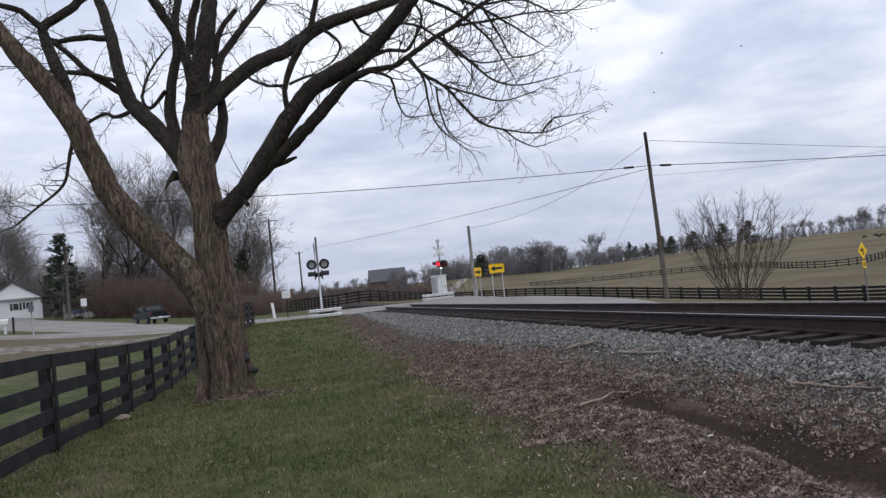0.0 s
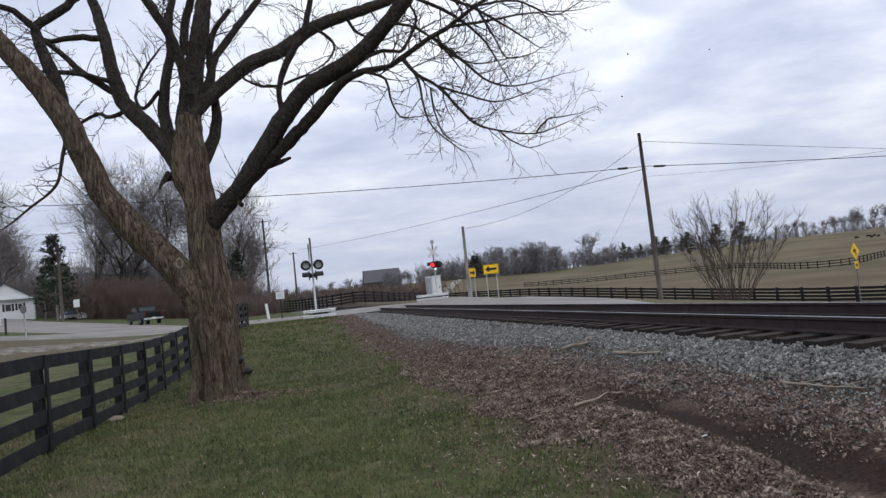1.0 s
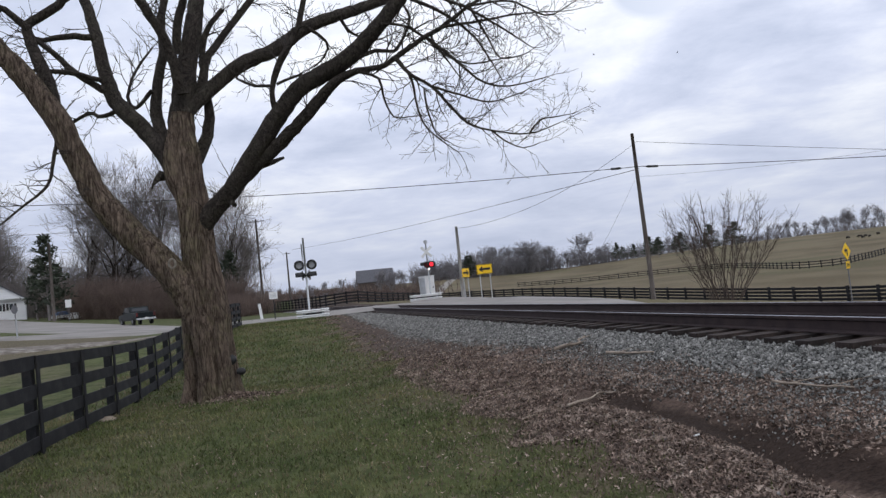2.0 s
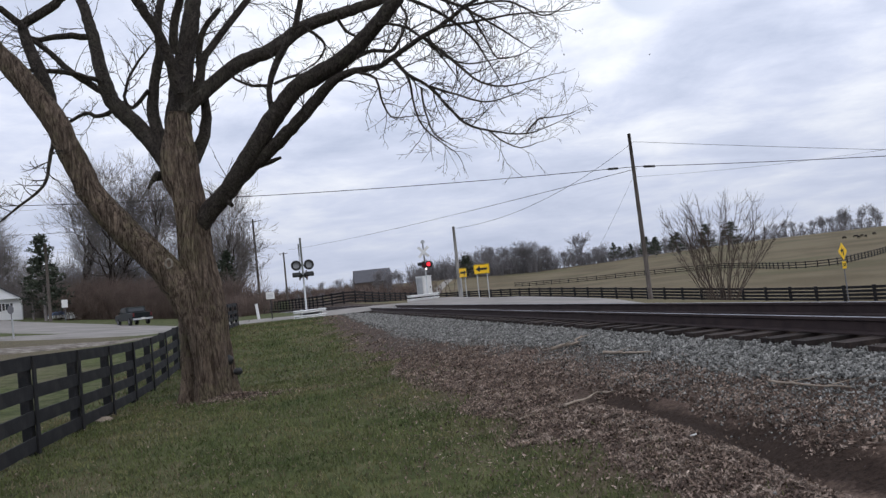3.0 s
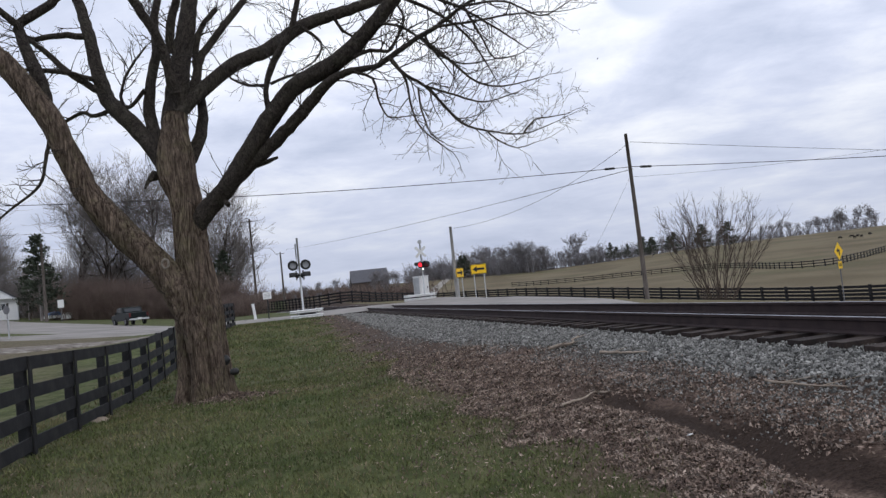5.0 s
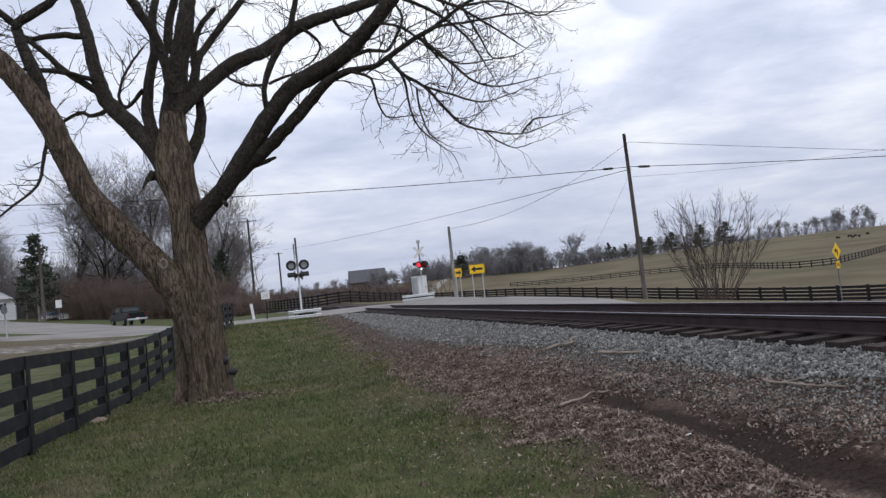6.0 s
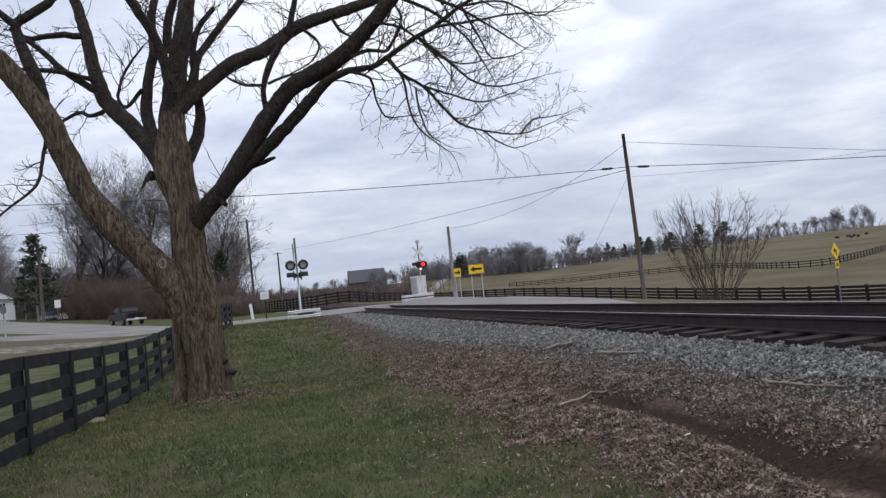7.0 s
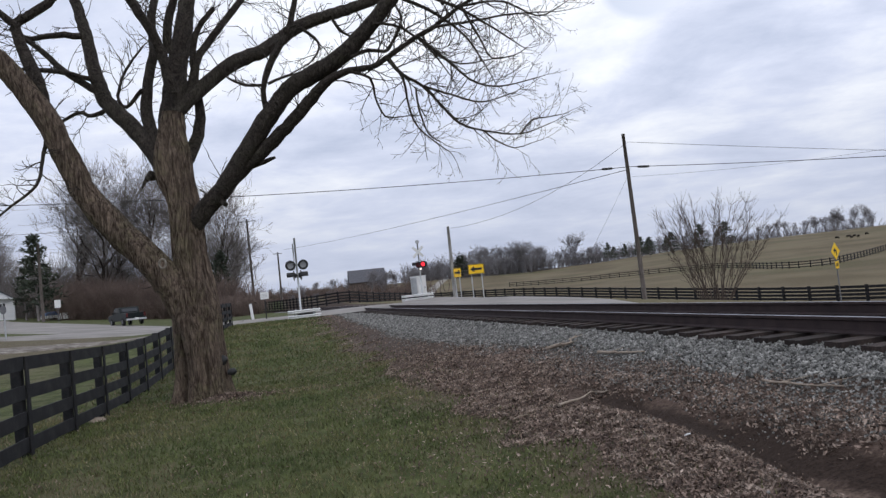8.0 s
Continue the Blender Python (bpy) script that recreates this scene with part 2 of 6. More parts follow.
# Pale grey puts the sky's reflection into the colour of these unlit lenses.
PALELENS = material("sky_sheen_lens", [(0.22, 0.23, 0.25), (0.34, 0.35, 0.37)], 3, 0.3, 0, 0)
WIRE = material("cable", [(0.05, 0.05, 0.055)], 3, 0.6, 0, 0)

# ---- mesh building ----


class Geo:
    """Collects vertices and faces for one mesh."""

    def __init__(self):
        self.v, self.f, self.s = [], [], []

    def add(self, verts, faces, smooth=False):
        k = len(self.v)
        self.v.extend([tuple(p) for p in verts])
        self.f.extend([tuple(i + k for i in f) for f in faces])
        self.s.extend([smooth] * len(faces))
        return self

    def box(self, c, size, m=None, taper=1.0, bevel=0.0):
        x, y, z = (d / 2 for d in size)
        if bevel:
            b = min(bevel, x * 0.9, y * 0.9)
            ring = [(-x + b, -y), (x - b, -y), (x, -y + b), (x, y - b), (x - b, y), (-x + b, y), (-x, y - b), (-x, -y + b)]
        else:
            ring = [(-x, -y), (x, -y), (x, y), (-x, y)]
        n = len(ring)
        pts = [Vector((a, b2, -z)) for a, b2 in ring] + [Vector((a * taper, b2 * taper, z)) for a, b2 in ring]
        if m is not None:
            pts = [m @ p for p in pts]
        pts = [p + Vector(c) for p in pts]
        faces = [tuple(range(n))[::-1], tuple(range(n, 2 * n))] + [(i, (i + 1) % n, n + (i + 1) % n, n + i) for i in range(n)]
        return self.add(pts, faces)

    def tube(self, pts, radii, sides=8, caps=True, wob=None):
        pts = [Vector(p) for p in pts]
        n = len(pts)
        if isinstance(radii, (int, float)):
            radii = [radii] * n
        verts = []
        ref = Vector((0.3, 1, 0.15)).normalized()
        for i, p in enumerate(pts):
            d = (pts[min(i + 1, n - 1)] - pts[max(i - 1, 0)])
            d = d.normalized() if d.length > 1e-9 else Vector((0, 0, 1))
            a = d.cross(ref)
            if a.length < 1e-3:
                a = d.cross(Vector((1, 0, 0)))
            a.normalize()
            b = d.cross(a)
            for k in range(sides):
                t = 2 * math.pi * k / sides
                r = radii[i] * (wob(i, t, p) if wob else 1)
                verts.append(p + a * (math.cos(t) * r) + b * (math.sin(t) * r))
        faces = [(i * sides + k, i * sides + (k + 1) % sides, (i + 1) * sides + (k + 1) % sides, (i + 1) * sides + k)
                 for i in range(n - 1) for k in range(sides)]
        self.add(verts, faces, True)
        if caps and sides > 2:
            k = len(self.v) - len(verts)
            self.f.append(tuple(k + j for j in range(sides)))
            self.f.append(tuple(k + (n - 1) * sides + j for j in reversed(range(sides))))
            self.s.extend([False, False])
        return self

    def prism(self, outline, m, thick):
        """A flat outline in the x-z plane, thick along y, placed by m."""
        n = len(outline)
        pts = [m @ Vector((x, -thick / 2, z)) for x, z in outline] + [m @ Vector((x, thick / 2, z)) for x, z in outline]
        return self.add(pts, [tuple(range(n)), tuple(range(n, 2 * n))[::-1]] + [(i, n + i, n + (i + 1) % n, (i + 1) % n) for i in range(n)])

    def mesh(self, name, mat):
        me = bpy.data.meshes.new(name)
        me.from_pydata(self.v, [], self.f)
        me.polygons.foreach_set("use_smooth", self.s)
        me.materials.append(mat)
        me.update()
        return me


def part(name, geo, mat, parent=None, label=""):
    ob = new(name, geo.mesh(name, mat))
    if parent:
        ob.parent = parent
    return tagged(ob, label)


def thing(name, m, label, category, group="", kind=""):
    ob = new(name)
    ob.matrix_world = m
    ob.empty_display_size = 0.2
    return tagged(ob, label, category, group, kind)


# ---- terrain ----
# The track runs straight; s goes along it, q across it (to the far side).
DIRX, DIRY = -0.2122, 0.9772


def sq(x, y):
    return DIRX * x + DIRY * y, DIRY * x - DIRX * y


def xy(s, q):
    return DIRX * s + DIRY * q, DIRY * s - DIRX * q


def bend(s):
    """How far the track has curved to the near side at s."""
    return -np.maximum(0, np.asarray(s, float) - 38) ** 2 / 800


def smooth(v, a, b):
    t = np.clip((v - a) / (b - a), 0, 1)
    return t * t * (3 - 2 * t)


def height(x, y):
    x, y = np.asarray(x, float), np.asarray(y, float)
    s, q = sq(x, y)
    near = 0.72 * smooth(s, 19, 42) - 0.16 * smooth(s, 10, 17) * (1 - smooth(s, 17, 30)) * smooth(-q, 0, 4)
    near = near + 0.095 * np.maximum(0, -q - 8) * smooth(s, 12, 42) * (1 - smooth(-q, 60, 130) * 0.6)
    near = near + np.maximum(0.50 - near, 0) * np.clip((q - 0.8) / 3.7, 0, 1) ** 1.5
    bed = 0.62
    k = q - bend(s)
    q0 = 9.2 + 5.0 * smooth(s, 14, 45)
    drop = np.minimum(np.maximum(0, k - q0), 34)
    far = 0.62 + 0.2 * smooth(s, 48, 58) - 0.118 * drop * (1 - 0.45 * smooth(s, 55, 110)) - 1.1 * (1 - smooth(s, 12, 33)) * smooth(k, 8.5, 12)
    far = far + 1.5 * smooth(s, 72, 120) * smooth(k, 8.5, 14) * (1 - smooth(k, 14, 34)) * (1 - smooth(q, 3, 14))
    z = np.where(k < 6.4, near + (bed - near) * smooth(k, 4.4, 5.0), bed + (far - bed) * smooth(k, 7.6, 9.2))
    # rut between the lawn and the ballast
    rut = np.exp(-((q - 3.45 - 0.12 * np.sin(s * 1.3)) / 0.22) ** 2) * (1 - smooth(s, 7.2, 9.4))
    z = z - 0.16 * rut
    # far hills
    r = np.hypot(x, y)
    u = np.arctan2(x, np.maximum(y, 1e-3))
    top = 4.9 + 3.2 * smooth(u, 0.10, 0.47) + 2.0 * np.exp(-((u - 0.03) / 0.09) ** 2) + 1.6 * smooth(-u, 0.02, 0.10)
    rise = smooth(r, 130, 360)
    z = np.where(y > 0, z + (top - z) * rise, z + (6 - z) * rise)
    z = z + 0.012 * np.sin(x * 2.1 + 0.7 * y) * np.sin(y * 1.7 - 0.4 * x) * (1 - smooth(r, 15, 40))
    return z


GRID = 0.1
NEAR = height(*np.meshgrid(np.arange(-16, 16, GRID), np.arange(-2, 46, GRID))).tolist()


def hz(x, y):
    """Ground height at one place; near the lawn from a fine table."""
    if -15.8 < x < 15.7 and -1.9 < y < 45.7:
        a, b = (x + 16) / GRID, (y + 2) / GRID
        i, j = int(a), int(b)
        a, b = a - i, b - j
        r0, r1 = NEAR[j], NEAR[j + 1]
        return (r0[i] * (1 - a) + r0[i + 1] * a) * (1 - b) + (r1[i] * (1 - a) + r1[i + 1] * a) * b
    return float(height(x, y))


def spread(n, a, far, c):
    b = math.asinh(far / a)
    return np.array([c + a * math.sinh(b * t) for t in np.linspace(-1, 1, n)])


def make_ground():
    xs, ys = spread(430, 9, 3000, 0), spread(430, 9, 3000, 9)
    gx, gy = np.meshgrid(xs, ys)
    gz = height(gx, gy)
    n, m = gx.shape
    me = bpy.data.meshes.new("ground")
    idx = np.arange(n * m).reshape(n, m)
    quads = np.stack([idx[:-1, :-1], idx[:-1, 1:], idx[1:, 1:], idx[1:, :-1]], -1).reshape(-1, 4)
    me.from_pydata(np.stack([gx, gy, gz], -1).reshape(-1, 3).tolist(), [], quads.tolist())
    me.polygons.foreach_set("use_smooth", [True] * len(me.polygons))
    me.materials.append(ground_material())
    me.update()
    return tagged(new("ground", me), "winter ground with green grass, brown leaf litter and fields", "ground", kind="structure")


def ground_material():
    mat = bpy.data.materials.new("ground")
    mat.use_nodes = True
    nt = mat.node_tree
    nd, lk = nt.nodes, nt.links
    b = nd["Principled BSDF"]
    b.inputs["Roughness"].default_value = 0.95
    b.inputs["Specular IOR Level"].default_value = 0.15
    tc = nd.new("ShaderNodeTexCoord")
    pos = tc.outputs["Object"]

    def dot(ax, ay):
        n = nd.new("ShaderNodeVectorMath")
        n.operation = "DOT_PRODUCT"
        n.inputs[1].default_value = (ax, ay, 0)
        lk.new(pos, n.inputs[0])
        return n.outputs["Value"]

    def noise(scale, detail=4, rough=0.55):
        n = nd.new("ShaderNodeTexNoise")
        n.inputs["Scale"].default_value, n.inputs["Detail"].default_value, n.inputs["Roughness"].default_value = scale, detail, rough
        lk.new(pos, n.inputs["Vector"])
        return n.outputs["Fac"]

    def m(op, a, b2, clamp=False):
        n = nd.new("ShaderNodeMath")
        n.operation, n.use_clamp = op, clamp
        for i, v in enumerate((a, b2)):
            if isinstance(v, (int, float)):
                n.inputs[i].default_value = v
            else:
                lk.new(v, n.inputs[i])
        return n.outputs[0]

    def step(v, a, b2):
        n = nd.new("ShaderNodeMapRange")
        n.interpolation_type = "SMOOTHSTEP"
        n.inputs["From Min"].default_value, n.inputs["From Max"].default_value = a, b2
        lk.new(v, n.inputs["Value"])
        return n.outputs[0]

    def mix(f, a, b2):
        n = nd.new("ShaderNodeMix")
        n.data_type = "RGBA"
        if isinstance(f, (int, float)):
            n.inputs[0].default_value = f
        else:
            lk.new(f, n.inputs[0])
        for i, v in ((6, a), (7, b2)):
            if isinstance(v, tuple):
                n.inputs[i].default_value = (*v, 1)
            else:
                lk.new(v, n.inputs[i])
        return n.outputs[2]

    s, q = dot(DIRX, DIRY), dot(DIRY, -DIRX)
    big, mid, fine = noise(0.35, 4), noise(2.2, 5, 0.65), noise(28, 4, 0.7)
    grass = mix(step(mid, 0.35, 0.65), (0.05, 0.061, 0.022), (0.098, 0.114, 0.041))
    straw = mix(step(fine, 0.3, 0.7), (0.085, 0.066, 0.045), (0.18, 0.148, 0.105))
    grass = mix(m("MULTIPLY", step(m("ADD", m("MULTIPLY", mid, 0.6), m("MULTIPLY", big, 0.6)), 0.55, 0.78), 0.6), grass, straw)
    litter = mix(step(fine, 0.3, 0.7), (0.058, 0.038, 0.030), (0.19, 0.138, 0.110))
    litter = mix(m("MULTIPLY", step(mid, 0.45, 0.7), 0.5), litter, (0.082, 0.056, 0.044))
    edge = m("ADD", q, m("MULTIPLY", m("SUBTRACT", mid, 0.5), 2.6))
    near = mix(step(edge, 1.7, 2.7), grass, litter)
    soil = mix(step(fine, 0.3, 0.7), (0.020, 0.013, 0.010), (0.050, 0.034, 0.026))
    wig = m("ADD", q, m("MULTIPLY", m("SUBTRACT", mid, 0.5), 0.5))
    trench = m("MULTIPLY", m("MULTIPLY", step(wig, 3.15, 3.35), m("SUBTRACT", 1.0, step(wig, 3.6, 3.8))), m("SUBTRACT", 1.0, step(s, 7.0, 8.6)))
    near = mix(trench, near, soil)
    verge = m("MULTIPLY", m("SUBTRACT", 1.0, step(q, -10.0, -6.5)), m("MULTIPLY", step(s, 24, 29), m("SUBTRACT", 1.0, step(s, 43, 46))))
    near = mix(m("MULTIPLY", verge, 0.8), near, straw)
    band = m("MULTIPLY", m("MULTIPLY", step(wig, 2.2, 2.8), step(s, 12.5, 16.0)), 0.8)
    near = mix(band, near, mix(step(fine, 0.3, 0.7), (0.042, 0.029, 0.023), (0.088, 0.066, 0.052)))
    toe = m("MULTIPLY", step(wig, 3.9, 4.5), 0.75)
    near = mix(toe, near, (0.05, 0.035, 0.027))
    field = mix(step(noise(0.06, 5), 0.35, 0.65), (0.118, 0.094, 0.056), (0.166, 0.137, 0.085))
    field = mix(m("MULTIPLY", step(noise(0.02, 3), 0.52, 0.64), 0.35), field, (0.09, 0.10, 0.045))
    out = mix(step(q, 8.5, 10.5), near, mix(step(mid, 0.3, 0.7), (0.10, 0.09, 0.045), (0.17, 0.14, 0.08)))
    out = mix(step(q, 30, 46), out, field)
    lk.new(out, b.inputs["Base Color"])
    bp = nd.new("ShaderNodeBump")
    bp.inputs["Strength"].default_value, bp.inputs["Distance"].default_value = 0.7, 0.03
    lk.new(m("ADD", fine, mid), bp.inputs["Height"])
    lk.new(bp.outputs[0], b.inputs["Normal"])
    return mat


make_ground()


RAIL_Z = 0.92


def ribbon(name, rows, mat, lift, label, category="road", ramp=False):
    """A road strip from rows of (x, y, half width), following the ground."""
    pts = []
    for (x0, y0, w0), (x1, y1, w1) in zip(rows, rows[1:]):
        n = max(2, int(math.hypot(x1 - x0, y1 - y0) / 1.5))
        pts += [(x0 + (x1 - x0) * i / n, y0 + (y1 - y0) * i / n, w0 + (w1 - w0) * i / n) for i in range(n)]
    pts.append(rows[-1])
    for _ in range(12):
        pts = [pts[0]] + [tuple((pts[i - 1][k] + 2 * pts[i][k] + pts[i + 1][k]) / 4 for k in range(3)) for i in range(1, len(pts) - 1)] + [pts[-1]]
    g, cols = Geo(), 9
    verts = []
    for i, (x, y, w) in enumerate(pts):
        a, b = pts[max(i - 1, 0)], pts[min(i + 1, len(pts) - 1)]
        t = Vector((b[0] - a[0], b[1] - a[1])).normalized()
        for k in range(cols):
            o = w * (2 * k / (cols - 1) - 1)
            px, py = x + t.y * o, y - t.x * o
            z = hz(px, py) + (lift if 0 < k < cols - 1 else -0.15)
            if ramp:
                a2, q2 = sq(px, py)
                up = 1 - float(smooth(abs(q2 - float(bend(a2)) - 6.41), 1.7, 5.5))
                z = z + (RAIL_Z + 0.012 - z) * up * (1 if 0 < k < cols - 1 else 0.6)
            verts.append((px, py, z))
    g.add(verts, [(i * cols + k, i * cols + k + 1, (i + 1) * cols + k + 1, (i + 1) * cols + k) for i in range(len(pts) - 1) for k in range(cols - 1)], True)
    ob = part(name, g, mat)
    return tagged(ob, label, category, kind="structure")


ribbon("road", [(*xy(140, -52), 4.0), (*xy(100, -36), 6.0), (*xy(70, -20), 9.0), (*xy(58, -12), 8.5), (*xy(55, -5), 6.0), (*xy(49, 1), 4.2), (*xy(46.5, 6), 4.0), (*xy(46.5, 10), 4.2), (*xy(46, 14), 5.0)], ASPHALT, 0.06, "pale grey asphalt country road across the level crossing", ramp=True)
ribbon("side_road", [(-12.99, 50.17, 1.5), (-15.41, 48.99, 2.5), (-19.98, 50.71, 3.2), (-20.29, 43.4, 4.3), (-21.64, 40.2, 3.1), (-24.42, 39.5, 2.3), (-27.87, 39.2, 2.1)], ASPHALT, 0.10, "narrow pale asphalt side road round a grass island")
ribbon("far_road", [(*xy(62, 13.6), 2.5), (*xy(52, 12.8), 4.2), (*xy(36, 12.6), 4.3), (*xy(20, 12.8), 3.6), (*xy(0, 12.8), 3.6), (*xy(-40, 12.8), 3.6)], ASPHALT, 0.09, "pale grey road running beside the railway")
ribbon("gravel_track", [(-14.67, 37.95, 0.8), (-16.39, 34.58, 1.5), (-18.07, 32.69, 1.7), (-19.71, 31.21, 1.8), (-21.93, 30.23, 1.8)], BANKGRAVEL, 0.04, "brownish gravel strip behind the paddock fence", "track")
ribbon("farm_lane", [(0.08, 175.00, 1.8), (1.83, 215.00, 1.8), (6.64, 270.00, 1.8), (14.92, 340.00, 1.8)], GRAVEL, 0.15, "pale gravel lane climbing the far field", "lane")

# ---- railway ----

def make_track():
    ang = math.degrees(math.atan2(-DIRX, DIRY))
    m = pose(*xy(0, 6.41), 0, 0, 0, ang)
    track = thing("railway_track", m, "straight single railway track on grey ballast", "track")
    prof = [(-0.07, 0), (0.07, 0), (0.07, 0.012), (0.012, 0.03), (0.01, 0.125), (0.036, 0.14), (0.036, 0.165), (0.03, 0.171), (-0.03, 0.171), (-0.036, 0.165), (-0.036, 0.14), (-0.01, 0.125), (-0.012, 0.03), (-0.07, 0.012)]
    ys = [-40 + 78 * i / 4 for i in range(4)] + [38 + 6 * i for i in range(38)]
    for side in (-0.752, 0.752):
        g, h = Geo(), Geo()
        n = len(prof)
        g.add([(side + a + float(bend(y)), y, RAIL_Z - 0.171 + b) for y in ys for a, b in prof],
              [(r * n + i, r * n + (i + 1) % n, (r + 1) * n + (i + 1) % n, (r + 1) * n + i) for r in range(len(ys) - 1) for i in range(n)])
        rail = part("rail", g, STEEL, track, "rust-dark steel rail")
        h.add([(side + a + float(bend(y)), y, RAIL_Z + 0.001) for y in ys for a in (-0.03, 0.03)], [(2 * r, 2 * r + 1, 2 * r + 3, 2 * r + 2) for r in range(len(ys) - 1)])
        part("running_surface", h, RAILTOP, rail, "polished rail head")
    top = RAIL_Z - 0.175
    meshes = []
    for k in range(5):
        g = Geo().box((0, 0, 0), (2.6, 0.225, 0.17), bevel=0.015)
        meshes.append(g.mesh("tie", TIE))
    rng = random.Random(4)
    y = -6.0
    while y < 120:
        tie = new("tie", meshes[rng.randrange(5)])
        tie.parent = track
        tie.matrix_basis = pose(rng.uniform(-0.05, 0.05) + float(bend(y)), y, top - 0.085 + rng.uniform(-0.008, 0.004), 0, 0, rng.uniform(-1.2, 1.2))
        y += 0.505 + rng.uniform(-0.02, 0.02)
    return track


track = make_track()


def scatter_ballast():
    rng = random.Random(9)
    g = Geo()
    base = [Vector(p) for p in ((1, 0, 0), (-1, 0, 0), (0, 1, 0), (0, -1, 0), (0, 0, 1), (0, 0, -1))]
    tri = [(0, 2, 4), (2, 1, 4), (1, 3, 4), (3, 0, 4), (2, 0, 5), (1, 2, 5), (3, 1, 5), (0, 3, 5)]

    def stone(s, q, z, size):
        e = Euler((rng.uniform(0, 6), rng.uniform(0, 6), rng.uniform(0, 6))).to_matrix()
        x, y = xy(s, q)
        g.add([e @ Vector((p.x * size * rng.uniform(0.6, 1.2), p.y * size * rng.uniform(0.6, 1.2), p.z * size * rng.uniform(0.5, 1.0))) + Vector((x, y, z)) for p in base], tri)

    def top(s, k):
        d = abs(k - 6.41)
        if d < 1.33:
            return 0.672 if d < 1.2 else 0.655
        return max(0.675 - (d - 1.33) * 0.36, hz(*xy(s, k + float(bend(s)))) + 0.005)

    for a, b, count, size in ((3, 9, 21000, 0.020), (9, 16, 20000, 0.023), (16, 28, 19000, 0.03), (28, 42, 9500, 0.045), (51, 90, 3000, 0.07)):
        for _ in range(count):
            s = rng.uniform(a, b)
            k = 6.41 - rng.triangular(0.85, 2.15 + 0.85 * float(smooth(s, 9, 19)), 1.55 + 0.3 * float(smooth(s, 9, 19))) if rng.random() < 0.84 else rng.uniform(5.7, 8.4)
            edge = 1.95 + 0.85 * float(smooth(s, 9, 19)) + 0.12 * math.sin(s * 2.3) + 0.1 * math.sin(s * 0.9 + 1)
            if 6.41 - k > edge and rng.random() < 0.8:
                k = 6.41 - rng.uniform(1.3, edge)
            stone(s, k + float(bend(s)), top(s, k) + rng.uniform(-0.012, 0.022), size * rng.uniform(0.6, 1.4))
    for _ in range(5000):
        s, k = rng.uniform(-14, 3), 6.41 + rng.uniform(-2.0, 2.0)
        stone(s, k, top(s, k) + rng.uniform(-0.012, 0.02), rng.uniform(0.02, 0.04))
    for _ in range(24000):
        s, q = rng.uniform(3, 24), 6.41 - 1.9 - abs(rng.gauss(0.25, 0.55))
        if s < 11 and rng.random() < 0.5:
            q = rng.uniform(3.75, 4.6)
        elif noise.noise(Vector((s * 0.9, q * 1.6, 31))) < rng.uniform(-0.35, 0.4):
            continue
        stone(s, q, hz(*xy(s, q)) + 0.008, rng.uniform(0.006, 0.017))
    ob = part("ballast_stones", g, STONE)
    tagged(ob, "loose grey crushed limestone ballast along the track", "ballast", kind="stuff")


scatter_ballast()

# ---- the big tree ----


